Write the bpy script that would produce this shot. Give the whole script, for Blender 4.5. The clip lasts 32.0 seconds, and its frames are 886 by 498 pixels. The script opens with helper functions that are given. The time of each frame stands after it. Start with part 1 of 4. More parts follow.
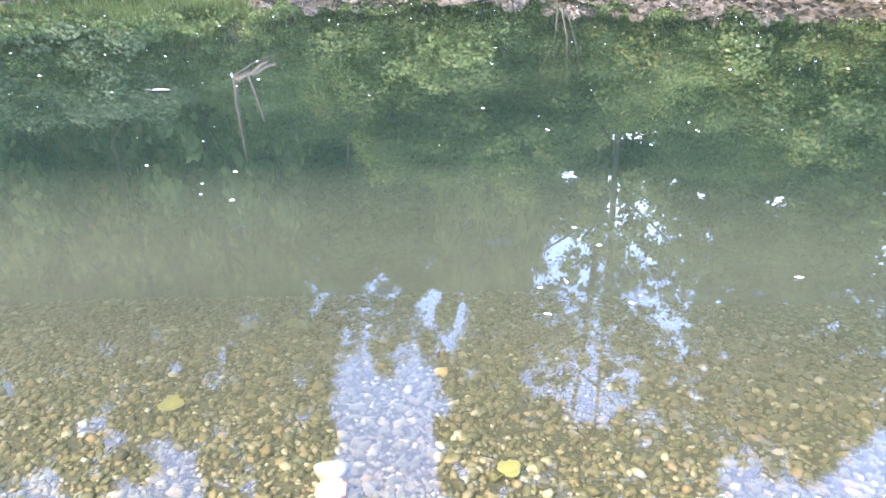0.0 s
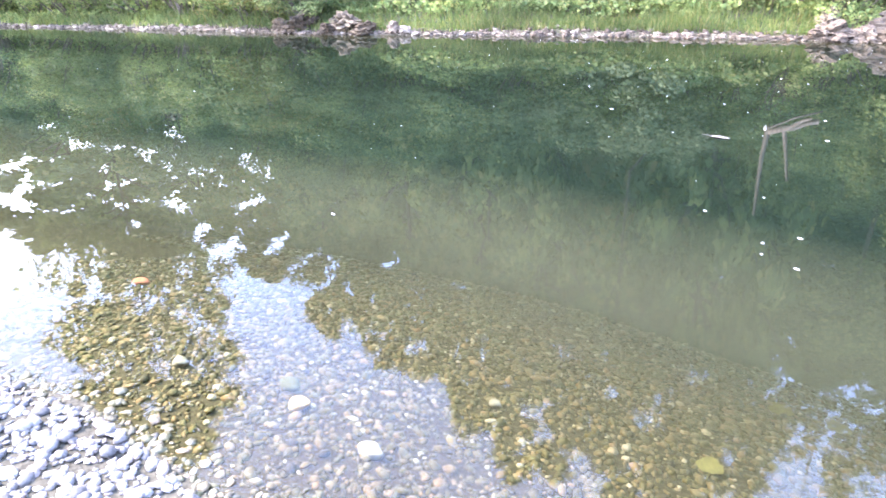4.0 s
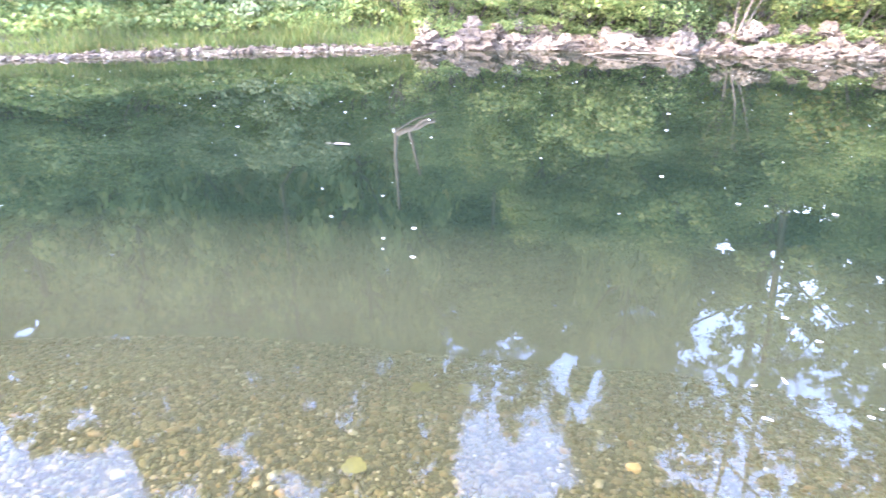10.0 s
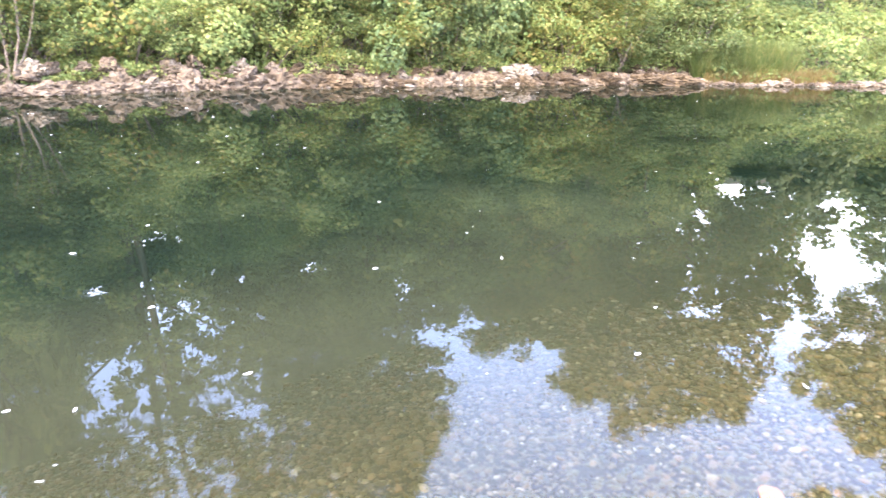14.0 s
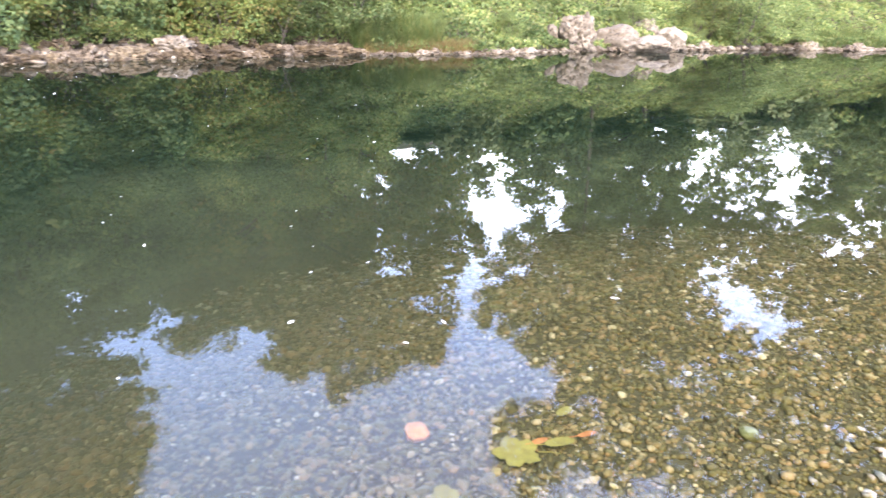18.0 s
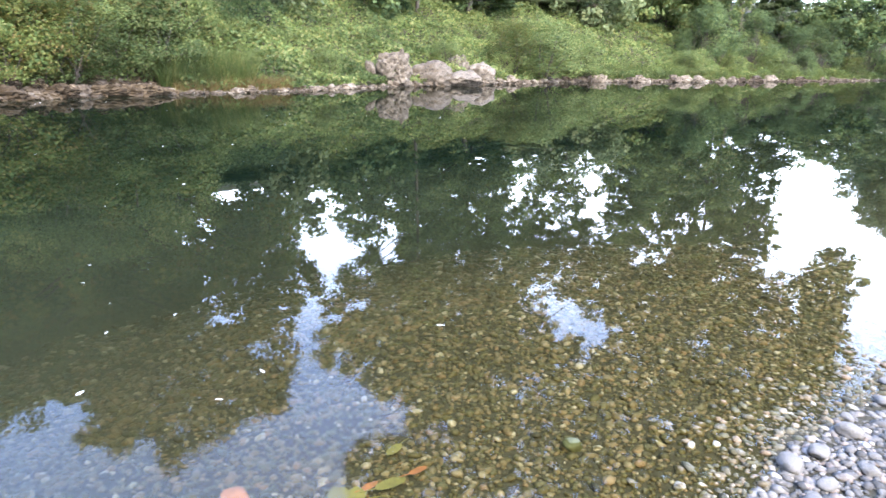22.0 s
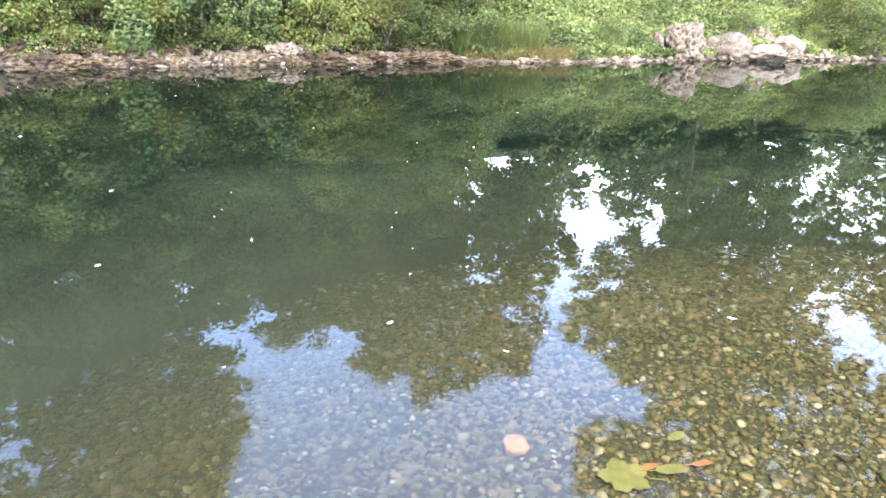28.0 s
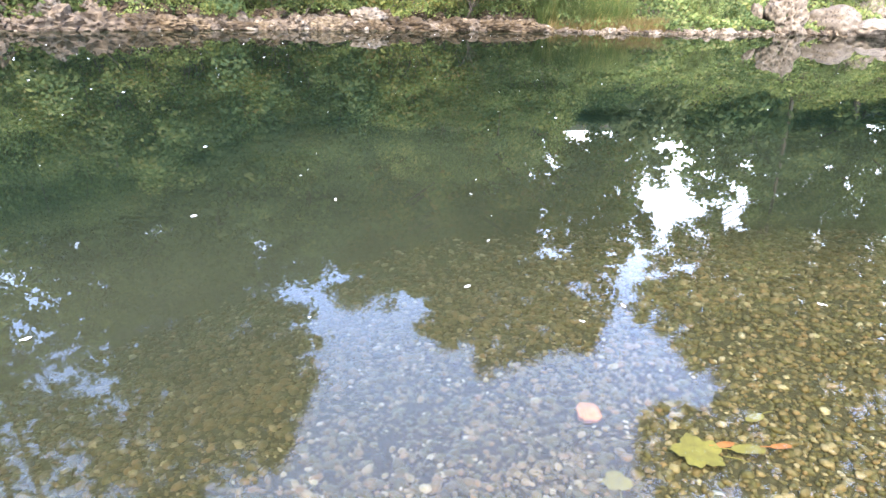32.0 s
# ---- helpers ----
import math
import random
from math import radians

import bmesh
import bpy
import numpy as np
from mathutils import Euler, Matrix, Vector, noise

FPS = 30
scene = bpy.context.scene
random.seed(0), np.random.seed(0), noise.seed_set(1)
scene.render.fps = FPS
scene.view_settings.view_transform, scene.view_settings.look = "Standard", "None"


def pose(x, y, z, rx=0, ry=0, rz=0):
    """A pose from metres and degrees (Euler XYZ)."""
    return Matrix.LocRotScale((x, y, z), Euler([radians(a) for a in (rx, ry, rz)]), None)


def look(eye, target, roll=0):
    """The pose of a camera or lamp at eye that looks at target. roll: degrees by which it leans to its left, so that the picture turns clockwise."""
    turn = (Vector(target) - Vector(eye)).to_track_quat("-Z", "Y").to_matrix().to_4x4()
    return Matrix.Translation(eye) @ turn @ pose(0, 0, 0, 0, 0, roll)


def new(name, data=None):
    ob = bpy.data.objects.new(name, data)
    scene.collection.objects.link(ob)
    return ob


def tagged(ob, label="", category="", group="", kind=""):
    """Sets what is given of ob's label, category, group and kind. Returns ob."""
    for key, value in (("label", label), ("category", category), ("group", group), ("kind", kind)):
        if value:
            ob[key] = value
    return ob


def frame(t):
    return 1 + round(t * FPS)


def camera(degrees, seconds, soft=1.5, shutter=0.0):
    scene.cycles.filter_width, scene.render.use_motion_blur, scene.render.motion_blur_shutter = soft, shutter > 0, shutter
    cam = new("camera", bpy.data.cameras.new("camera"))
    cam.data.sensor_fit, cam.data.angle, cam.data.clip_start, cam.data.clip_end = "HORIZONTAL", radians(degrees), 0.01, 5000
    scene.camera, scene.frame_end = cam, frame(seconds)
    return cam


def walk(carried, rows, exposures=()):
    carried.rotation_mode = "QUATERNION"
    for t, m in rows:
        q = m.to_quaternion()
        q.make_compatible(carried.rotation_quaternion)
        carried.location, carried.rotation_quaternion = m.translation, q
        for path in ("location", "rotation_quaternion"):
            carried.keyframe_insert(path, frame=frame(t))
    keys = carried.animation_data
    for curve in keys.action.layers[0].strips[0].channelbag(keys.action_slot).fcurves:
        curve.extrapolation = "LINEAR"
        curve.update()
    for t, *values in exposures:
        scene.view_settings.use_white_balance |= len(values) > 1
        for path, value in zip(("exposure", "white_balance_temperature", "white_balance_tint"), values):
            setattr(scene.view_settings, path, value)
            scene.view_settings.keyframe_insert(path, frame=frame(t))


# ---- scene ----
cam = camera(68.4, 32.0, shutter=0.4)
PATH = [
    (0, (0.089, -0.151, 1.579), (-0.185, 1.61, 0.673), 0.7),
    (0.5, (0.068, -0.171, 1.582), (-0.237, 1.585, 0.674), 0.6),
    (1, (0.035, -0.188, 1.587), (-0.315, 1.563, 0.686), 0.7),
    (1.5, (-0.046, -0.222, 1.594), (-0.631, 1.481, 0.724), 0.8),
    (1.7, (-0.079, -0.235, 1.594), (-0.774, 1.437, 0.746), 1.1),
    (2, (-0.129, -0.253, 1.591), (-0.972, 1.358, 0.758), 1.1),
    (2.5, (-0.203, -0.276, 1.585), (-1.259, 1.206, 0.755), 0.0),
    (3, (-0.271, -0.307, 1.59), (-1.485, 1.05, 0.763), -0.1),
    (3.5, (-0.334, -0.322, 1.593), (-1.685, 0.908, 0.779), -0.4),
    (5.5, (-0.486, -0.284, 1.605), (-2.01, 0.763, 0.843), -0.4),
    (6, (-0.454, -0.222, 1.602), (-1.824, 1.042, 0.876), 0.0),
    (6.5, (-0.41, -0.187, 1.599), (-1.649, 1.21, 0.883), 0.4),
    (7, (-0.377, -0.17, 1.596), (-1.501, 1.317, 0.872), 0.4),
    (7.5, (-0.35, -0.154, 1.594), (-1.388, 1.388, 0.855), 0.5),
    (8, (-0.323, -0.139, 1.59), (-1.298, 1.436, 0.835), -0.0),
    (8.5, (-0.299, -0.12, 1.588), (-1.201, 1.49, 0.816), 0.2),
    (9, (-0.278, -0.105, 1.589), (-1.105, 1.546, 0.82), 0.3),
    (9.5, (-0.267, -0.104, 1.581), (-1.054, 1.57, 0.821), 0.1),
    (10, (-0.228, -0.071, 1.579), (-0.91, 1.651, 0.826), 0.1),
    (10.5, (-0.167, -0.032, 1.572), (-0.62, 1.772, 0.838), 0.6),
    (11, (-0.092, -0.001, 1.571), (-0.396, 1.84, 0.852), 0.8),
    (11.5, (0.029, 0.04, 1.57), (-0.108, 1.905, 0.861), 0.6),
    (12, (0.185, 0.086, 1.566), (0.377, 1.958, 0.888), 0.5),
    (12.5, (0.355, 0.115, 1.563), (0.801, 1.95, 0.904), 0.4),
    (13, (0.516, 0.124, 1.561), (1.146, 1.906, 0.907), 0.3),
    (13.5, (0.664, 0.131, 1.559), (1.486, 1.836, 0.913), 0.7),
    (14, (0.782, 0.132, 1.557), (1.76, 1.753, 0.913), 0.7),
    (14.5, (0.85, 0.125, 1.549), (1.921, 1.677, 0.882), 0.0),
    (16.5, (0.973, 0.064, 1.508), (2.376, 1.323, 0.84), 0.8),
    (17, (1.003, 0.048, 1.5), (2.479, 1.215, 0.823), 0.8),
    (17.5, (1.04, 0.032, 1.488), (2.589, 1.096, 0.803), 1.1),
    (18, (1.091, 0.016, 1.478), (2.69, 0.997, 0.783), 1.7),
    (18.5, (1.158, -0.026, 1.475), (2.877, 0.745, 0.804), 1.1),
    (19, (1.205, -0.063, 1.469), (2.999, 0.547, 0.828), 0.7),
    (19.5, (1.237, -0.106, 1.465), (3.08, 0.377, 0.858), 0.2),
    (20, (1.243, -0.133, 1.464), (3.121, 0.231, 0.878), -0.4),
    (20.5, (1.244, -0.145, 1.463), (3.143, 0.106, 0.888), -0.0),
    (21, (1.236, -0.106, 1.454), (3.122, 0.229, 0.88), 0.2),
    (21.5, (1.238, -0.064, 1.451), (3.106, 0.368, 0.882), 1.1),
    (22, (1.225, -0.032, 1.445), (3.058, 0.516, 0.863), 1.5),
    (22.5, (1.213, -0.008, 1.445), (3.016, 0.629, 0.861), 1.8),
    (23, (1.205, 0.001, 1.45), (2.976, 0.719, 0.861), 2.0),
    (23.5, (1.189, 0.003, 1.452), (2.918, 0.821, 0.866), 1.3),
    (24, (1.18, 0.007, 1.45), (2.878, 0.881, 0.859), 1.3),
    (24.5, (1.174, 0.019, 1.448), (2.846, 0.94, 0.85), 1.4),
    (25, (1.168, 0.034, 1.444), (2.813, 0.996, 0.836), 1.5),
    (25.5, (1.16, 0.051, 1.444), (2.773, 1.06, 0.826), 1.6),
    (27.5, (1.118, 0.107, 1.433), (2.599, 1.28, 0.774), 1.1),
    (28, (1.112, 0.119, 1.429), (2.557, 1.324, 0.751), 1.5),
    (28.5, (1.103, 0.122, 1.427), (2.523, 1.352, 0.742), 1.6),
    (29, (1.093, 0.124, 1.425), (2.501, 1.365, 0.735), 2.1),
    (29.5, (1.083, 0.125, 1.426), (2.463, 1.391, 0.725), 2.1),
    (30, (1.072, 0.128, 1.426), (2.425, 1.419, 0.716), 2.3),
    (30.5, (1.057, 0.127, 1.424), (2.382, 1.442, 0.705), 2.6),
    (31, (1.049, 0.126, 1.424), (2.347, 1.461, 0.693), 2.5),
    (31.5, (1.047, 0.123, 1.421), (2.339, 1.454, 0.674), 2.3),
    (32, (1.043, 0.125, 1.416), (2.319, 1.46, 0.648), 2.3),
]
walk(cam, [(t, look(eye, target, roll)) for t, eye, target, roll in PATH], [(0, 4.45, 5800, 22), (3.0, 4.45, 5950, 23), (6.0, 4.05, 6050, 22), (7.0, 4.5, 6350, 23), (8.5, 4.65, 6200, 24), (11.0, 4.55, 5700, 24), (12.0, 4.4, 5600, 24), (13.0, 4.05, 6200, 21), (14.0, 4.0, 6500, 20), (17.0, 3.5, 6550, 17), (20.0, 3.5, 5600, 19), (22.0, 3.0, 5950, 13), (25.0, 3.35, 5950, 11), (32, 3.6, 6300, 14)])

# ---- world, sun, exposure ----
SUN_EL, SUN_AZ = 46.0, 232.0
world = bpy.data.worlds.new("sky")
scene.world = world
world.use_nodes = True
wn = world.node_tree
sky = wn.nodes.new("ShaderNodeTexSky")
sky.sky_type, sky.sun_disc = "NISHITA", False
sky.sun_elevation, sky.sun_rotation = radians(SUN_EL), radians(SUN_AZ)
sky.air_density, sky.dust_density, sky.ozone_density = 1.0, 3.0, 1.0
# thin bright cloud over the blue
cloud_place = wn.nodes.new("ShaderNodeTexCoord")
cloud_noise = wn.nodes.new("ShaderNodeTexNoise")
cloud_noise.inputs["Scale"].default_value, cloud_noise.inputs["Detail"].default_value = 2.2, 5
wn.links.new(cloud_place.outputs["Generated"], cloud_noise.inputs["Vector"])
cover = wn.nodes.new("ShaderNodeMapRange")
cover.inputs[1].default_value, cover.inputs[2].default_value, cover.inputs[3].default_value, cover.inputs[4].default_value = 0.35, 0.7, 0.75, 0.95
wn.links.new(cloud_noise.outputs[0], cover.inputs[0])
veil = wn.nodes.new("ShaderNodeMix")
veil.data_type = "RGBA"
# the haze is white low down and thins to pale blue overhead
rise = wn.nodes.new("ShaderNodeSeparateXYZ")
wn.links.new(cloud_place.outputs["Generated"], rise.inputs[0])
haze = wn.nodes.new("ShaderNodeMapRange")
haze.inputs[1].default_value, haze.inputs[2].default_value = 0.2, 0.42
wn.links.new(rise.outputs[2], haze.inputs[0])
tone = wn.nodes.new("ShaderNodeMix")
tone.data_type = "RGBA"
tone.inputs[6].default_value, tone.inputs[7].default_value = (12.5, 13.5, 15.0, 1), (3.0, 4.3, 7.6, 1)
wn.links.new(haze.outputs[0], tone.inputs[0])
side = wn.nodes.new("ShaderNodeMapRange")
side.inputs[1].default_value, side.inputs[2].default_value, side.inputs[3].default_value, side.inputs[4].default_value = -0.7, 0.4, 0.66, 1.06
wn.links.new(rise.outputs[0], side.inputs[0])
thin = wn.nodes.new("ShaderNodeMix")
thin.data_type, thin.blend_type = "RGBA", "MULTIPLY"
thin.inputs[0].default_value = 1.0
wn.links.new(tone.outputs[2], thin.inputs[6])
wn.links.new(side.outputs[0], thin.inputs[7])
wn.links.new(thin.outputs[2], veil.inputs[7])
wn.links.new(cover.outputs[0], veil.inputs[0])
wn.links.new(sky.outputs[0], veil.inputs[6])
wn.links.new(veil.outputs[2], wn.nodes["Background"].inputs[0])
wn.nodes["Background"].inputs[1].default_value = 0.15
sun = new("sun", bpy.data.lights.new("sun", "SUN"))
sun.data.energy, sun.data.angle, sun.data.color = 1.9, radians(12), (1.0, 0.88, 0.7)
sa, se = radians(SUN_AZ), radians(SUN_EL)
sun.matrix_world = look((math.sin(sa) * math.cos(se) * 50, math.cos(sa) * math.cos(se) * 50, math.sin(se) * 50), (0, 0, 0))


# ---- materials ----
def nodes_of(name):
    m = bpy.data.materials.new(name)
    m.use_nodes = True
    nt = m.node_tree
    return m, nt, nt.nodes["Principled BSDF"]


def noise_node(nt, scale, detail=4.0, rough=0.55, coord=None, kind="ShaderNodeTexNoise"):
    n = nt.nodes.new(kind)
    n.inputs["Scale"].default_value = scale
    if kind == "ShaderNodeTexNoise":
        n.inputs["Detail"].default_value, n.inputs["Roughness"].default_value = detail, rough
    nt.links.new(coord, n.inputs["Vector"])
    return n


def ramp(nt, source, stops):
    r = nt.nodes.new("ShaderNodeValToRGB")
    while len(r.color_ramp.elements) < len(stops):
        r.color_ramp.elements.new(0.5)
    for e, (p, c) in zip(r.color_ramp.elements, stops):
        e.position, e.color = p, (*c, 1)
    nt.links.new(source, r.inputs[0])
    return r.outputs[0]


def mix(nt, a, b, fac, blend="MIX"):
    m = nt.nodes.new("ShaderNodeMix")
    m.data_type, m.blend_type = "RGBA", blend
    for i, v in ((0, fac), (6, a), (7, b)):
        if isinstance(v, (int, float)):
            m.inputs[i].default_value = v
        elif isinstance(v, tuple):
            m.inputs[i].default_value = (*v, 1)
        else:
            nt.links.new(v, m.inputs[i])
    return m.outputs[2]


def bump(nt, source, strength, distance, bsdf):
    b = nt.nodes.new("ShaderNodeBump")
    b.inputs["Strength"].default_value, b.inputs["Distance"].default_value = strength, distance
    nt.links.new(source, b.inputs["Height"])
    nt.links.new(b.outputs[0], bsdf.inputs["Normal"])


def place(nt, which="Object"):
    return nt.nodes.new("ShaderNodeTexCoord").outputs[which]


def leaf_material(name, stops, gloss=0.6, through_light=0.5):
    """Leaves: each one its own shade, some light passing through."""
    m, nt, b = nodes_of(name)
    geo = nt.nodes.new("ShaderNodeNewGeometry")
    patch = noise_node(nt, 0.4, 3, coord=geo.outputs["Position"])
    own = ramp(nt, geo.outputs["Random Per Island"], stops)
    # broad noise puts lit clumps and dark gaps into the leaf colour
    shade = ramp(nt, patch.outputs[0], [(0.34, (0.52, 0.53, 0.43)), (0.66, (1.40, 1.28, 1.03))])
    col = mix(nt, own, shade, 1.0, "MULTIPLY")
    nt.links.new(col, b.inputs["Base Color"])
    b.inputs["Roughness"].default_value = gloss
    b.inputs["Specular IOR Level"].default_value = 0.2
    t = nt.nodes.new("ShaderNodeBsdfTranslucent")
    nt.links.new(col, t.inputs["Color"])
    mx = nt.nodes.new("ShaderNodeMixShader")
    mx.inputs[0].default_value = through_light
    nt.links.new(b.outputs[0], mx.inputs[1])
    nt.links.new(t.outputs[0], mx.inputs[2])
    nt.links.new(mx.outputs[0], nt.nodes["Material Output"].inputs[0])
    return m


def stone_material(name, stops, spots, scale=6.0, wet=0.8, own="island", pits=0.0):
    m, nt, b = nodes_of(name)
    geo = nt.nodes.new("ShaderNodeNewGeometry")
    info = nt.nodes.new("ShaderNodeObjectInfo")
    pos = geo.outputs["Position"]
    big = noise_node(nt, scale, 6, 0.65, pos)
    fine = noise_node(nt, scale * 9, 3, 0.6, pos)
    base = ramp(nt, geo.outputs["Random Per Island"] if own == "island" else info.outputs["Random"], stops)
    # natural mottling; darkest on bank rocks, with the shade of crevices painted in
    stain_and_shade = ramp(nt, big.outputs[0], [(0.35, spots), (0.62, (1.12, 1.1, 1.06))])
    col = mix(nt, base, stain_and_shade, 0.8, "MULTIPLY")
    grain = ramp(nt, fine.outputs[0], [(0.3, (0.75, 0.75, 0.75)), (0.7, (1.2, 1.2, 1.2))])
    col = mix(nt, col, grain, 0.6, "MULTIPLY")
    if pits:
        # weathered holes and cracks, their inner shade painted as dark spots
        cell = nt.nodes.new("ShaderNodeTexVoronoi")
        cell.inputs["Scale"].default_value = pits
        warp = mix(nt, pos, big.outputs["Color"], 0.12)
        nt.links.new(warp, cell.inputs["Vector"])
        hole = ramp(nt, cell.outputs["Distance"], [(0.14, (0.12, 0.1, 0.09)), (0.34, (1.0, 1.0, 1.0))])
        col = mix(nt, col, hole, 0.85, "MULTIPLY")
    nt.links.new(col, b.inputs["Base Color"])
    b.inputs["Roughness"].default_value = wet
    b.inputs["Specular IOR Level"].default_value = 0.25
    bump(nt, fine.outputs[0], 0.5, 0.25 / scale, b)
    return m


M_PEBBLE = stone_material("pebble_stone", [(0.0, (0.030, 0.028, 0.022)), (0.2, (0.088, 0.075, 0.034)), (0.42, (0.068, 0.064, 0.040)), (0.62, (0.126, 0.094, 0.054)), (0.8, (0.112, 0.100, 0.072)), (0.9, (0.17, 0.115, 0.072)), (0.96, (0.21, 0.18, 0.138)), (1.0, (0.33, 0.30, 0.265))], (0.58, 0.60, 0.36), 30.0, 0.5)
M_DRY = stone_material("dry_pebble_stone", [(0.0, (0.056, 0.053, 0.048)), (0.4, (0.102, 0.096, 0.087)), (0.7, (0.16, 0.148, 0.132)), (0.85, (0.175, 0.137, 0.11)), (1.0, (0.32, 0.30, 0.275))], (0.7, 0.69, 0.67), 22.0, 0.8)
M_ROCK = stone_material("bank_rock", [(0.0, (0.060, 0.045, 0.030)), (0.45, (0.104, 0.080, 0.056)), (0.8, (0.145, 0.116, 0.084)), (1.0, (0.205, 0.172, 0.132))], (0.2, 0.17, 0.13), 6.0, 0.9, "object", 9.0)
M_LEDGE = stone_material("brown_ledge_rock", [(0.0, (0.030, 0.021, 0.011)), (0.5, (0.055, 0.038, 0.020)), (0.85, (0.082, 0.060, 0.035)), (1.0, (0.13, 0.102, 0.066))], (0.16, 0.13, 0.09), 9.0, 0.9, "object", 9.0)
M_SHINGLE = stone_material("bank_shingle", [(0.0, (0.03, 0.022, 0.014)), (0.5, (0.066, 0.05, 0.034)), (0.85, (0.105, 0.085, 0.062)), (1.0, (0.19, 0.165, 0.13))], (0.5, 0.45, 0.38), 12.0, 0.85)
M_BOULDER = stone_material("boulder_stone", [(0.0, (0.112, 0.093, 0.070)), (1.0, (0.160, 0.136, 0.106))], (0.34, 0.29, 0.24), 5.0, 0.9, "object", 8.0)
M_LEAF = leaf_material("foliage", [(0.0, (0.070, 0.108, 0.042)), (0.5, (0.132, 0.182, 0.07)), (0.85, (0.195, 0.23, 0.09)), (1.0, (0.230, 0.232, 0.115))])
# darker leaves; on the back trees shade under crowns is in the colour
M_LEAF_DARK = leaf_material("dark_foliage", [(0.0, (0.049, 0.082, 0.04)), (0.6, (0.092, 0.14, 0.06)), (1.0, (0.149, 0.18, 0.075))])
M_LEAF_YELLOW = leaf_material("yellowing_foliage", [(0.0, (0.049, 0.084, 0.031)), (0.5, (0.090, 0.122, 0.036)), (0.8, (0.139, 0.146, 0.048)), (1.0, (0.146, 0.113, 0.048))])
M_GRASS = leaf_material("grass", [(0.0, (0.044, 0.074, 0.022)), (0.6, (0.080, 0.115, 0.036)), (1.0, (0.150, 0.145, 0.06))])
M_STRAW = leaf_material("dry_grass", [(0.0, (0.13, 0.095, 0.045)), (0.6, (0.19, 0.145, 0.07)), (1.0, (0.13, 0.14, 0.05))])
# leaves paled so that distance haze sits in their colour
M_LEAF_FAR = leaf_material("haze_paled_foliage", [(0.0, (0.092, 0.125, 0.07)), (0.6, (0.143, 0.185, 0.1)), (1.0, (0.205, 0.235, 0.13))])


def bark_material(name, dark, light):
    m, nt, b = nodes_of(name)
    mp = nt.nodes.new("ShaderNodeMapping")
    mp.inputs["Scale"].default_value = (1, 1, 0.25)
    nt.links.new(place(nt), mp.inputs[0])
    n = noise_node(nt, 14, 5, 0.65, mp.outputs[0])
    nt.links.new(ramp(nt, n.outputs[0], [(0.35, dark), (0.65, light)]), b.inputs["Base Color"])
    b.inputs["Roughness"].default_value = 0.9
    bump(nt, n.outputs[0], 0.8, 0.03, b)
    return m


M_BARK = bark_material("bark", (0.025, 0.019, 0.013), (0.085, 0.066, 0.048))
M_DEAD = bark_material("dead_wood", (0.045, 0.032, 0.021), (0.125, 0.096, 0.067))


def ground_material():
    """Silt and gravel low down, earth and litter up the banks."""
    m, nt, b = nodes_of("river_ground")
    pos = nt.nodes.new("ShaderNodeNewGeometry").outputs["Position"]
    sep = nt.nodes.new("ShaderNodeSeparateXYZ")
    nt.links.new(pos, sep.inputs[0])
    big, fine = noise_node(nt, 1.3, 5, coord=pos), noise_node(nt, 45, 4, coord=pos)
    gravel = ramp(nt, fine.outputs[0], [(0.3, (0.022, 0.020, 0.013)), (0.7, (0.058, 0.051, 0.034))])
    mud = ramp(nt, fine.outputs[0], [(0.3, (0.028, 0.026, 0.014)), (0.7, (0.078, 0.070, 0.038))])
    low = nt.nodes.new("ShaderNodeMapRange")
    low.inputs[1].default_value, low.inputs[2].default_value = -0.2, -0.42
    nt.links.new(sep.outputs[2], low.inputs[0])
    silt = mix(nt, gravel, mud, low.outputs[0])
    earth = ramp(nt, big.outputs[0], [(0.35, (0.03, 0.04, 0.015)), (0.6, (0.07, 0.055, 0.035)), (0.75, (0.045, 0.06, 0.02))])
    high = nt.nodes.new("ShaderNodeMapRange")
    high.inputs[1].default_value, high.inputs[2].default_value = 0.02, 0.14
    nt.links.new(sep.outputs[2], high.inputs[0])
    col = mix(nt, silt, earth, high.outputs[0])
    nt.links.new(col, b.inputs["Base Color"])
    b.inputs["Roughness"].default_value = 0.9
    b.inputs["Specular IOR Level"].default_value = 0.1
    bump(nt, fine.outputs[0], 0.6, 0.02, b)
    return m


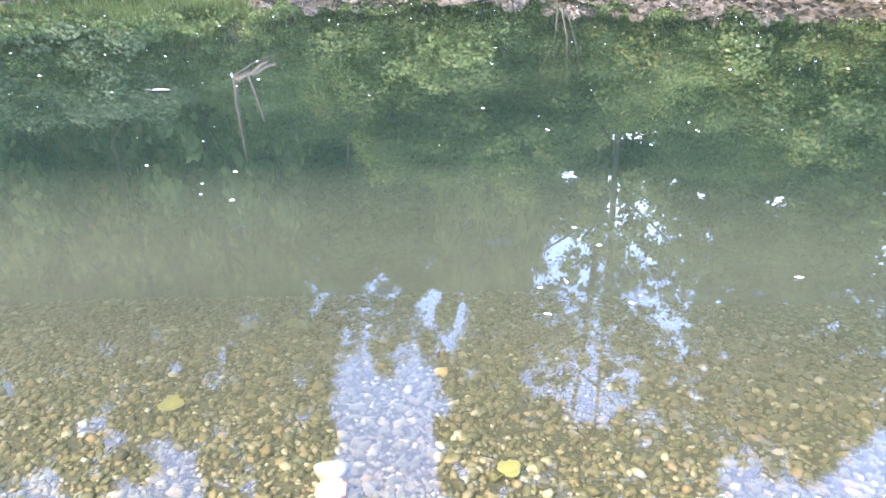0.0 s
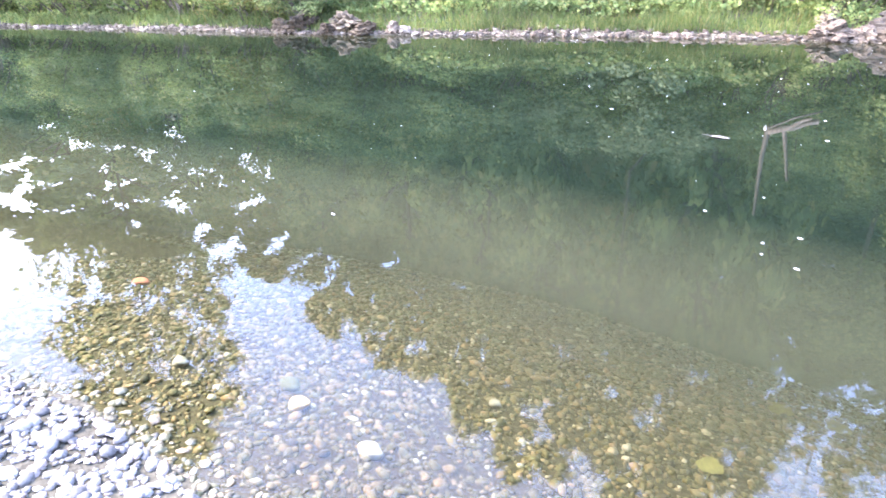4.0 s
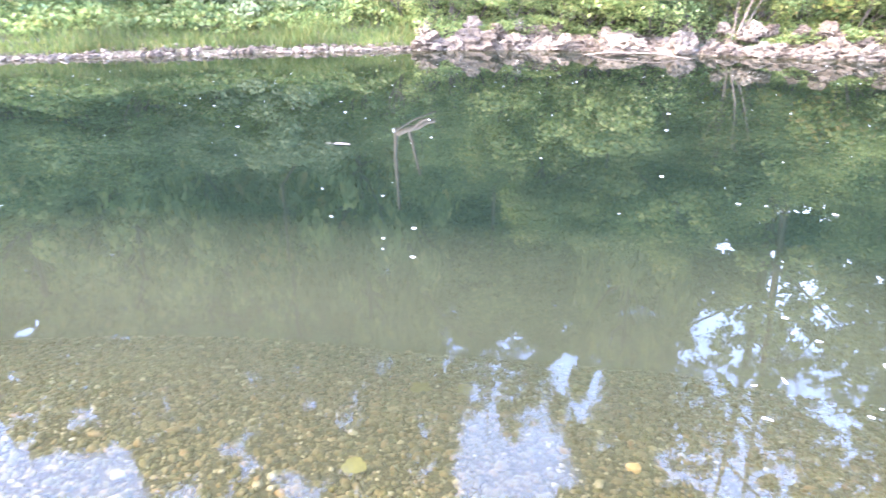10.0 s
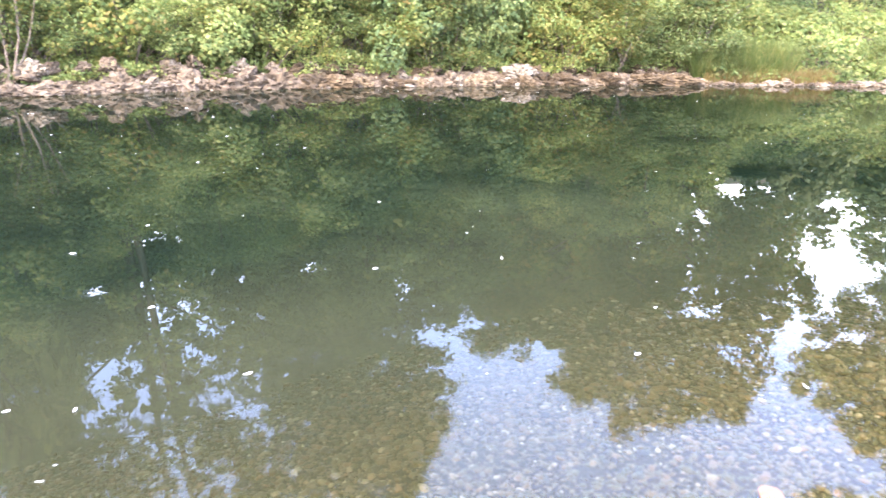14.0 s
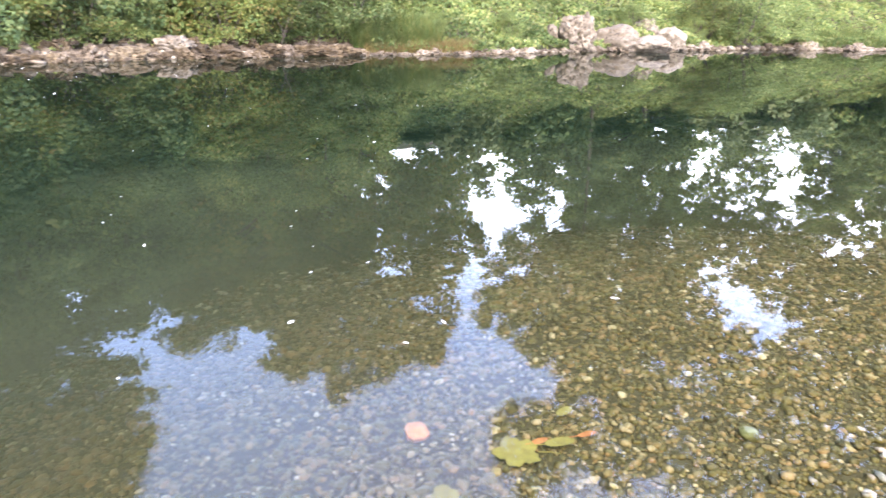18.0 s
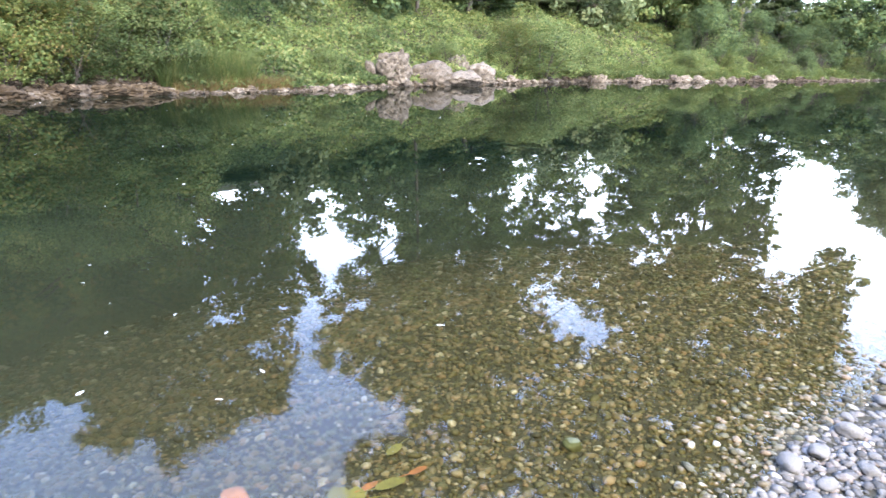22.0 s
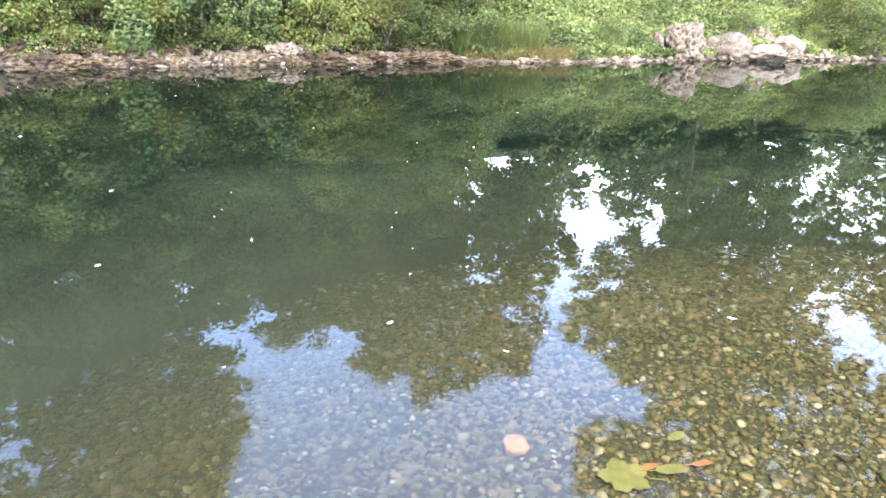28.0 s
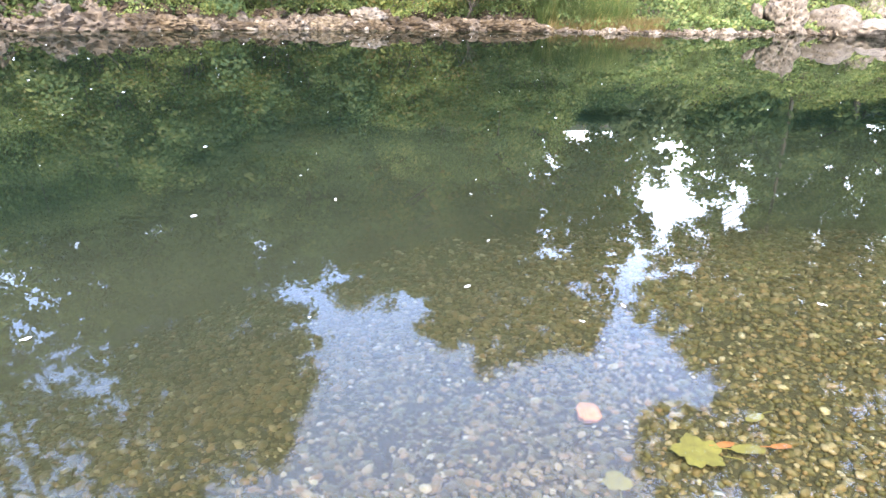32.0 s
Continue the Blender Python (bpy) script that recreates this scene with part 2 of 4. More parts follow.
def water_material():
    """Turbid river water: it mirrors by Fresnel; below the mirror the suspended silt hides the bed as the water deepens."""
    m, nt, _ = nodes_of("river_water")
    nt.nodes.remove(nt.nodes["Principled BSDF"])
    pos = nt.nodes.new("ShaderNodeNewGeometry").outputs["Position"]
    deep = nt.nodes.new("ShaderNodeAttribute")
    deep.attribute_name = "water_depth"
    cloud = noise_node(nt, 0.35, 4, coord=pos)
    # share of silt seen = 1 - exp(-(k depth)^1.4)
    k = nt.nodes.new("ShaderNodeMath")
    k.operation = "MULTIPLY"
    k.inputs[1].default_value = SILT
    nt.links.new(deep.outputs["Fac"], k.inputs[0])
    power = nt.nodes.new("ShaderNodeMath")
    power.operation = "POWER"
    power.inputs[1].default_value = 1.4
    nt.links.new(k.outputs[0], power.inputs[0])
    minus = nt.nodes.new("ShaderNodeMath")
    minus.operation = "MULTIPLY"
    minus.inputs[1].default_value = -1.0
    nt.links.new(power.outputs[0], minus.inputs[0])
    ex = nt.nodes.new("ShaderNodeMath")
    ex.operation = "EXPONENT"
    nt.links.new(minus.outputs[0], ex.inputs[0])
    murk = nt.nodes.new("ShaderNodeBsdfDiffuse")
    down = nt.nodes.new("ShaderNodeMapRange")
    down.inputs[1].default_value, down.inputs[2].default_value = 0.25, 1.15
    nt.links.new(deep.outputs["Fac"], down.inputs[0])
    sep = nt.nodes.new("ShaderNodeSeparateXYZ")
    nt.links.new(pos, sep.inputs[0])
    # silt colour with veiling glare put in: paler left, greener right
    glare_span = nt.nodes.new("ShaderNodeMapRange")
    glare_span.inputs[1].default_value, glare_span.inputs[2].default_value = 0.5, 6.0
    nt.links.new(sep.outputs[0], glare_span.inputs[0])
    glare_tint = mix(nt, (1.25, 1.22, 1.2), (0.84, 0.94, 0.9), glare_span.outputs[0])
    uneven = ramp(nt, cloud.outputs[0], [(0.3, (0.8, 0.82, 0.8)), (0.7, (1.15, 1.12, 1.1))])
    nt.links.new(mix(nt, mix(nt, mix(nt, SILT_SHALLOW, SILT_DEEP, down.outputs[0]), uneven, 1.0, "MULTIPLY"), glare_tint, 1.0, "MULTIPLY"), murk.inputs[0])
    clear = nt.nodes.new("ShaderNodeBsdfTransparent")
    clear.inputs[0].default_value = (0.9, 0.88, 0.69, 1)
    body = nt.nodes.new("ShaderNodeMixShader")
    nt.links.new(ex.outputs[0], body.inputs[0])
    nt.links.new(murk.outputs[0], body.inputs[1])
    nt.links.new(clear.outputs[0], body.inputs[2])
    mirror = nt.nodes.new("ShaderNodeBsdfGlossy")
    mirror.inputs["Roughness"].default_value = 0.004
    fres = nt.nodes.new("ShaderNodeFresnel")
    fres.inputs[0].default_value = 1.333
    mp = nt.nodes.new("ShaderNodeMapping")
    mp.inputs["Scale"].default_value = (1.0, 1.0, 1.0)
    nt.links.new(pos, mp.inputs[0])
    wave = noise_node(nt, 1.1, 1, 0.4, mp.outputs[0])
    bp = nt.nodes.new("ShaderNodeBump")
    bp.inputs["Strength"].default_value, bp.inputs["Distance"].default_value = 0.05, 0.004
    # small ripples in patches
    fine, patch = noise_node(nt, 10, 2, 0.5, mp.outputs[0]), noise_node(nt, 0.45, 3, 0.55, mp.outputs[0])
    stir = mix(nt, (0.0, 0.0, 0.0), fine.outputs[0], ramp(nt, patch.outputs[0], [(0.54, (0.0, 0.0, 0.0)), (0.7, (0.3, 0.3, 0.3))]))
    nt.links.new(mix(nt, wave.outputs[0], stir, 1.0, "ADD"), bp.inputs["Height"])
    nt.links.new(bp.outputs[0], mirror.inputs["Normal"])
    nt.links.new(bp.outputs[0], fres.inputs["Normal"])
    out = nt.nodes.new("ShaderNodeMixShader")
    nt.links.new(fres.outputs[0], out.inputs[0])
    nt.links.new(body.outputs[0], out.inputs[1])
    nt.links.new(mirror.outputs[0], out.inputs[2])
    nt.links.new(out.outputs[0], nt.nodes["Material Output"].inputs[0])
    return m


SILT, SILT_SHALLOW, SILT_DEEP = 2.9, (0.0212, 0.0222, 0.0118), (0.0036, 0.0062, 0.0038)
M_GROUND, M_WATER = ground_material(), water_material()


# ---- the lie of the land ----
FAR_BANK = [(-220, -170), (-70, -32), (-42, -9), (-28, 1), (-20.5, 6), (-16.6, 8.3), (-13.8, 10.9), (-11.3, 13), (-8.4, 15.1), (-6, 16.5), (-3.5, 17.4), (0, 17.4), (3.8, 17.4), (8.2, 16.6),
            (12.5, 15.4), (16.5, 14), (19.5, 12.4), (22, 11), (26, 9.9), (30.5, 7.4), (38, 3.8), (44, -2), (55, -11), (72, -24), (240, -190)]
NEAR_SHORE = [(-260, -260), (-60, -50), (-30, -22), (-15, -8.5), (-8, -3.0), (-5.2, -1.25), (-4.2, -0.75), (-3.5, -0.4), (-2.7, -0.05), (-2.0, 0.12), (0, 0.36), (1.5, 0.22), (2.6, -0.16), (3.3, -0.5),
              (3.75, -0.72), (4.2, -1.1), (4.8, -1.6), (5.7, -2.35), (9, -5), (20, -14.5), (45, -40), (90, -85), (230, -225)]


def offset(px, py, line):
    """Signed distance from a line, positive on its left."""
    best, sign = np.full(px.shape, 1e9), np.ones(px.shape)
    for (ax, ay), (bx, by) in zip(line, line[1:]):
        ux, uy = bx - ax, by - ay
        t = np.clip(((px - ax) * ux + (py - ay) * uy) / (ux * ux + uy * uy), 0, 1)
        d = np.hypot(px - ax - t * ux, py - ay - t * uy)
        near = d < best
        best = np.where(near, d, best)
        sign = np.where(near, np.where(ux * (py - ay) - uy * (px - ax) >= 0, 1.0, -1.0), sign)
    return best * sign


def ripple(px, py, scale, seed):
    """Smooth uneven ground, about -1 to 1."""
    r = np.random.RandomState(seed)
    out = np.zeros(px.shape)
    for i in range(6):
        a, f, p = r.uniform(0, 6.28), scale * r.uniform(0.6, 1.7), r.uniform(0, 6.28)
        out += np.sin((px * math.cos(a) + py * math.sin(a)) * f + p)
    return out / 3.0


def ground_height(px, py):
    px, py = np.asarray(px, float), np.asarray(py, float)
    far, near = offset(px, py, FAR_BANK), offset(px, py, NEAR_SHORE)
    w = np.clip(near, 0, None)
    shelf = np.interp(px, (-6, -2.5, -0.5, 1.8, 4.2, 12), (1.5, 1.5, 1.35, 1.15, 0.6, 0.6))
    bed = -np.minimum(shelf * (0.05 * w + 0.04 * w * w), 1.7)
    bar = np.clip(-near, 0, None)
    bar = 0.07 * np.minimum(bar, 3) + 0.03 * np.clip(bar - 3, 0, 40) + 0.012 * ripple(px, py, 3, 3)
    shore = np.where(near > 0, bed, bar)
    f = np.clip(far, 0, None)
    slope = 0.25 * np.minimum(f, 1.0) + 0.50 * np.clip(f - 1, 0, 12) + 0.12 * np.clip(f - 13, 0, 60)
    slope = slope + 0.12 * ripple(px, py, 1.2, 5) * np.clip(f, 0, 1)
    under = -np.minimum(0.9 * np.clip(-far, 0, None), 1.7)
    return np.where(far > 0, slope, np.where(-far < 2.0, np.maximum(under, -1.7), shore))


def spread(low, high, fine_low, fine_high, step, growth=1.16):
    xs = list(np.arange(fine_low, fine_high + 1e-6, step))
    s, x = step, fine_high
    while x < high:
        s *= growth
        x += s
        xs.append(x)
    s, x = step, fine_low
    while x > low:
        s *= growth
        x -= s
        xs.insert(0, x)
    return np.array(xs)


def sheet(name, xs, ys, height, material):
    gx, gy = np.meshgrid(xs, ys)
    gz = height(gx, gy)
    nx, ny = len(xs), len(ys)
    idx = np.arange(nx * ny).reshape(ny, nx)
    quads = np.stack([idx[:-1, :-1], idx[:-1, 1:], idx[1:, 1:], idx[1:, :-1]], -1).reshape(-1, 4)
    return mesh_object(name, np.stack([gx, gy, gz], -1).reshape(-1, 3), quads, material, smooth=True)


def mesh_data(name, verts, faces, material, smooth=False):
    verts, faces = np.asarray(verts, np.float32), np.asarray(faces, np.int32)
    me = bpy.data.meshes.new(name)
    n, k = faces.shape
    me.vertices.add(len(verts))
    me.vertices.foreach_set("co", verts.ravel())
    me.loops.add(n * k)
    me.loops.foreach_set("vertex_index", faces.ravel())
    me.polygons.add(n)
    me.polygons.foreach_set("loop_start", np.arange(0, n * k, k, dtype=np.int32))
    me.polygons.foreach_set("loop_total", np.full(n, k, np.int32))
    me.polygons.foreach_set("use_smooth", np.full(n, smooth, bool))
    me.update(calc_edges=True)
    me.materials.append(material)
    return me


def mesh_object(name, verts, faces, material, smooth=False, parent=None, label=""):
    ob = new(name, mesh_data(name, verts, faces, material, smooth))
    ob.parent = parent
    if label:
        ob["label"] = label
    return ob


xs, ys = spread(-420, 420, -24, 32, 0.35), spread(-420, 420, -6, 30, 0.3)
ground = tagged(sheet("ground", xs, ys, ground_height, M_GROUND), "earth river bank and silty gravel river bed", "ground", kind="structure")
wx, wy = spread(-300, 300, -7, 9, 0.12), spread(-300, 300, -5, 6, 0.12)
water = tagged(sheet("water", wx, wy, lambda a, b: np.zeros(a.shape), M_WATER), "calm murky green river water with mirrored trees", "river", kind="structure")
co = np.empty(len(water.data.vertices) * 3, np.float32)
water.data.vertices.foreach_get("co", co)
depth = water.data.attributes.new("water_depth", "FLOAT", "POINT")
depth.data.foreach_set("value", np.clip(-ground_height(co[0::3], co[1::3]), 0, 3).astype(np.float32))


# ---- plants ----
def leaves(centres, size, rng, droop=0.0, long=1.5, out=None):
    """One small pointed leaf at each centre, turned at random, or facing out of its clump."""
    n = len(centres)
    d = rng.normal(size=(n, 3))
    d[:, 2] = d[:, 2] * 0.6 - droop
    d /= np.linalg.norm(d, axis=1)[:, None]
    u = rng.normal(size=(n, 3))
    u[:, 2] *= 0.5
    if out is not None:
        face = out / (np.linalg.norm(out, axis=1)[:, None] + 1e-9) + u * 0.45 + np.array((0, 0, 0.35))
        face /= np.linalg.norm(face, axis=1)[:, None]
        d = d - face * (d * face).sum(1)[:, None]
        d /= np.linalg.norm(d, axis=1)[:, None] + 1e-9
        u = face
    s = np.cross(d, u)
    s /= np.linalg.norm(s, axis=1)[:, None] + 1e-9
    ln = (size * rng.uniform(0.6, 1.35, n))[:, None]
    tip, side = d * ln * long / 2, s * ln / 2
    nrm = np.cross(d, s) * ln * 0.12
    v = np.stack([centres - tip, centres + side + nrm - tip * 0.1, centres + tip, centres - side + nrm - tip * 0.1], 1).reshape(-1, 3)
    return v, np.arange(n * 4).reshape(n, 4)


def tube(points, radii, sides=6):
    p = np.asarray(points, float)
    v, f = [], []
    for i in range(len(p)):
        d = p[min(i + 1, len(p) - 1)] - p[max(i - 1, 0)]
        d /= np.linalg.norm(d) + 1e-9
        a = np.cross(d, (0.3, 1, 0.1))
        a /= np.linalg.norm(a) + 1e-9
        b = np.cross(d, a)
        for j in range(sides):
            t = 2 * math.pi * j / sides
            v.append(p[i] + radii[i] * (a * math.cos(t) + b * math.sin(t)))
    for i in range(len(p) - 1):
        for j in range(sides):
            f.append((i * sides + j, i * sides + (j + 1) % sides, (i + 1) * sides + (j + 1) % sides, (i + 1) * sides + j))
    return np.array(v), np.array(f)


def bent(a, b, r0, r1, rng, bend=0.12, parts=5):
    a, b = np.array(a, float), np.array(b, float)
    ln = np.linalg.norm(b - a)
    off = rng.normal(size=3) * ln * bend
    t = np.linspace(0, 1, parts)
    pts = a + (b - a) * t[:, None] + off * np.sin(t * math.pi)[:, None]
    return tube(pts, r0 + (r1 - r0) * t)


def joined(pieces):
    vs, fs, n = [], [], 0
    for v, f in pieces:
        vs.append(v)
        fs.append(f + n)
        n += len(v)
    return np.concatenate(vs), np.concatenate(fs)


def tree_meshes(seed, clumps, per, leaf, low=0.25, slim=1.0, spread_out=1.0, material=None, blob=(0.55, 1.15), girth=0.2):
    """Wood and crown of a tree one metre high and about one metre wide; scaled where it stands."""
    rng = np.random.RandomState(seed)
    H = 16.0
    wood = [bent((0, 0, -0.6), (rng.normal() * 0.4, rng.normal() * 0.4, H * 0.93), girth, 0.03, rng, 0.02, 9)]
    if girth > 0.3:
        wood.append(bent((0, 0, H * 0.34), (2.2, 0.3, H * 0.85), girth * 0.62, 0.04, rng, 0.05, 7))
        wood.append(bent((0, 0, H * 0.45), (-2.6, -0.3, H * 0.8), girth * 0.45, 0.04, rng, 0.05, 7))
    cents = []
    for i in range(clumps):
        h = low + (1 - low) * (i + rng.uniform(0, 1)) / clumps
        reach = math.sqrt(max(0.05, 1 - (((h - low) / (1 - low) - 0.42) / 0.62) ** 2)) * 4.6 * slim
        a = i * 2.399 + rng.normal() * 0.4
        r = reach * math.sqrt(rng.uniform(0.12, 1.0)) * spread_out
        c = np.array((r * math.cos(a), r * math.sin(a), h * H * 0.97 + rng.normal() * 0.25))
        cents.append((c, rng.uniform(*blob)))
        if i % 2 == 0:
            root = np.array((0, 0, max(0.1, h - 0.05 - 0.03 * r) * H))
            wood.append(bent(root, c, (0.05 + 0.04 * (1 - h)) * min(1.0, girth * 5), 0.012, rng, 0.1, 4))
    pts, outs = [], []
    for c, s in cents:
        q = rng.normal(size=(per, 3))
        q *= (rng.uniform(0.15, 1, per) ** 0.5 * np.where(rng.uniform(size=per) < 0.3, rng.uniform(1, 1.6, per), 1) / np.linalg.norm(q, axis=1))[:, None]
        pts.append(c + q * np.array((1.15, 1.15, 0.75)) * s)
        outs.append(q + 0.25 * c * np.array((0.2, 0.2, 0.0)))
    v, f = leaves(np.concatenate(pts), leaf, rng, 0.25, out=np.concatenate(outs))
    wv, wf = joined(wood)
    return mesh_data("trunk", wv, wf, M_BARK, True), mesh_data("crown", v, f, material or M_LEAF)


def bank_reach(az):
    """Distance from the foot of the viewing place to the far bank along a bearing."""
    r = np.arange(4, 160, 0.1)
    a = radians(az)
    d = offset(0.4 + r * math.sin(a), r * math.cos(a), FAR_BANK)
    return float(r[np.argmax(d > 0)])


# kinds 2 and 6: dark leaf colour stands in for shaded crowns
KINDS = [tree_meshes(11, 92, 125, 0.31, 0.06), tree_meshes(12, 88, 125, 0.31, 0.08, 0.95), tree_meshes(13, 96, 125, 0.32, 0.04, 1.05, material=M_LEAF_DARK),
         tree_meshes(14, 170, 62, 0.17, 0.24, 1.0, 1.1, None, (0.35, 0.8), 0.42), tree_meshes(15, 88, 125, 0.31, 0.06, 1.0, material=M_LEAF_YELLOW), tree_meshes(16, 150, 105, 0.19, 0.3, 1.0, 1.0, None, (0.45, 1.05), 0.07),
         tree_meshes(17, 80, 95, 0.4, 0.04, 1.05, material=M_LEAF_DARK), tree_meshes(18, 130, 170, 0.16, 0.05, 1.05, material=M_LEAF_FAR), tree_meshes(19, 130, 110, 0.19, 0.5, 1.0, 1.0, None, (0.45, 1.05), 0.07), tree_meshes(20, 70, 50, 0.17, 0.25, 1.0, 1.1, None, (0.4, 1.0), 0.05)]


def stand(az, back):
    """A place on the far side: bearing from the viewing place and metres behind the waterline."""
    r = bank_reach(az) + back
    x, y = 0.4 + r * math.sin(radians(az)), r * math.cos(radians(az))
    return x, y, float(ground_height(x, y)), r


def tree(az, back, top, half, kind, label, turn=0.0):
    """A tree on the far bank: bearing, metres behind the waterline, elevation of its mirrored top and half the angle that its crown spans."""
    x, y, z, r = stand(az, back)
    h = r * math.tan(radians(top)) - 1.5 - z
    wide = 2 * r * math.tan(radians(half)) / 11.0
    t = tagged(new("tree"), label, "tree", "trees on the far bank")
    for name, me in zip(("trunk", "crown"), KINDS[kind]):
        o = new(name, me)
        o.parent = t
    t.matrix_world = Matrix.Translation((x, y, z - 0.1)) @ Matrix.Rotation(turn, 4, "Z") @ Matrix.Diagonal((wide, wide, h / 16, 1))
    return t


FULL, THIN, DARK = "tall green broadleaf tree with a full leafy crown", "slender tree with thin leaves and sky showing through", "dense dark green tree on the bank slope"
YELLOW, HIGH = "green tree with some yellowing autumn leaves", "tall tree with a high crown over a bare lower trunk"
TREE_LABELS = [FULL, FULL, DARK, THIN, YELLOW, HIGH, DARK, "green far-bank tree with distance haze in its leaf colour", HIGH, THIN]
for i, (az, back, top, half, kind) in enumerate([
        (-112, 9, 12.2, 8, 6), (-102, 9, 11.7, 7, 6), (-93, 9, 12, 6, 6), (-80, 6, 37.7, 8.5, 5), (-83, 8, 19.7, 7, 6), (-75, 8, 21.1, 6, 0), (-69, 7, 24.4, 6, 4),
        (-63.5, 6, 29.5, 5.5, 0), (-57, 5, 33.5, 7, 0), (-50, 5, 38, 7, 1), (-44, 5, 42.4, 7, 0), (-37, 5, 40.7, 7, 4), (-31, 5, 49.5, 8, 1), (-26.5, 6, 46.7, 7, 0),
        (-16.5, 9, 28, 6, 0), (-6, 5, 51.2, 6.5, 1), (109, 14, 12.3, 5.5, 7), (116, 14, 12.9, 6, 7), (123, 14, 20.8, 7, 7), (131, 14, 20.8, 8, 7),
        (112.5, 20, 12, 5, 7), (119.5, 20, 12.6, 6, 7), (-62, 10, 23.2, 9, 6), (-50, 10, 28.9, 9, 6), (-39, 10, 29.9, 9, 6), (-28, 10, 29.9, 9, 6), (-17, 10, 27.1, 9, 6),
        (-7, 10, 28.1, 9, 6), (1, 9, 24.6, 6, 6), (14, 9, 22.7, 6, 6), (21, 10, 22, 9, 6), (33, 9, 20, 9, 6), (43, 10, 26.7, 9, 6), (47, 10, 26.5, 7, 6),
        (-56, 13, 26.6, 8, 6), (-45, 13, 30.4, 8, 6), (-33, 13, 31.3, 8, 6), (-22, 13, 30.3, 8, 6), (-12, 13, 29.4, 8, 6), (-2, 12, 24, 8, 6), (8, 12, 19.8, 7, 6),
        (17, 13, 19, 8, 6), (27, 13, 19.5, 8, 6), (38, 13, 22, 8, 6), (45, 13, 24, 8, 6), (109, 9, 10, 6, 7), (115, 9, 10.5, 6, 7), (-88, 9, 12.4, 7, 6),
        (-96, 7, 11.9, 7, 6), (55, 12, 9.5, 5, 6), (60, 12, 9.5, 5, 6), (66, 13, 10, 4, 6), (71, 13, 12, 4, 6), (76, 13, 12, 4, 6), (81, 14, 7.5, 4, 7),
        (85, 14, 7.6, 4, 7), (89.5, 14, 11.5, 3.5, 7), (93.5, 14, 11.5, 3.5, 7), (98, 15, 8, 3.5, 7), (102.5, 16, 6.6, 4, 7), (107.2, 14, 11.5, 2.2, 7)]):
    tree(az, back, top, half, kind, TREE_LABELS[kind], i * 1.7)


def lobed_tree(az, back, lobes, material, label, eye=(1.15, 0.05), leaf=0.15, girth=0.17, forks=1, seed=0):
    """A tree whose limbs each carry a mass of leaves. lobes: bearing and mirrored elevation of each mass, half its width and height in degrees, how dense it is."""
    rng = np.random.RandomState(seed)
    a = radians(az)
    r = bank_reach(az) + back
    ahead, across = np.array((math.sin(a), math.cos(a), 0)), np.array((math.cos(a), -math.sin(a), 0))
    foot = np.array((eye[0], eye[1], 0)) + ahead * r
    ground_z = float(ground_height(foot[0], foot[1]))
    pts, outs, wood, mids = [], [], [], []
    for laz, el, ha, he, dense in lobes:
        side = r * math.tan(radians(laz - az))
        slant = math.hypot(r, side)
        c = across * side + np.array((0, 0, slant * math.tan(radians(el)) - 1.5))
        w, h = slant * radians(ha), slant * radians(he) / math.cos(radians(el)) ** 2
        mids.append((c, w, h))
        blob = min(0.5 if dense > 0.75 else 0.3, 0.45 * min(w, h) + 0.12)
        n = int(dense * 3.0 * w * h / blob ** 2) + 3
        q = rng.normal(size=(n, 3))
        q /= np.linalg.norm(q, axis=1)[:, None]
        fill = rng.uniform(0, 1, n) ** 0.3 * (1.0 + 0.16 * np.sin(q[:, 0] * 7 + laz) * np.cos(q[:, 2] * 6 + el))
        spot = q * fill[:, None]
        mid = c + across * (spot[:, :1] * max(w - blob * 0.3, 0.1)) + ahead * (spot[:, 1:2] * (w * 0.7 + 0.5)) + np.array((0, 0, 1)) * (spot[:, 2:] * max(h - blob * 0.25, 0.1))
        per = int(1.5 * blob ** 2 * 3.14 / (leaf * leaf * 0.75)) + 4
        u = rng.normal(size=(n, per, 3))
        u *= (rng.uniform(0.1, 1.0, (n, per)) ** 0.5 * np.where(rng.uniform(size=(n, per)) < 0.16, 1.45, 1.0) / np.linalg.norm(u, axis=2))[:, :, None]
        pts.append((mid[:, None, :] + u * blob * np.array((1.1, 1.1, 0.8))).reshape(-1, 3))
        outs.append((u + 0.5 * q[:, None, :]).reshape(-1, 3))
        for k in range(0, n, 4 if dense > 0.6 else 2):
            wood.append(bent(c + (mid[k] - c) * 0.1 - np.array((0, 0, h * 0.3)), mid[k], 0.022, 0.006, rng, 0.12, 4))
    high = max(c[2] + h * 0.5 for c, w, h in mids)
    root = np.array((0, 0, ground_z - 0.4))
    for k in range(forks):
        lean = across * (0.9 * k - 0.25 * forks + 0.25)
        wood.append(bent(root + lean * 0.3, lean * (1.0 + k) + np.array((0, 0, high)), girth * (1 - 0.25 * k), 0.035, rng, 0.025, 9))
    for c, w, h in mids:
        start = np.array((0, 0, max(ground_z + 0.5, min(high * 0.8, c[2] - 0.75 * math.hypot(c[0], c[1]) - 0.3))))
        wood.append(bent(start, c, min(0.07, girth * 0.4), 0.015, rng, 0.08, 6))
    v, f = leaves(np.concatenate(pts), leaf, rng, 0.25, out=np.concatenate(outs))
    wv, wf = joined(wood)
    t = tagged(new("tree"), label, "tree", "trees on the far bank")
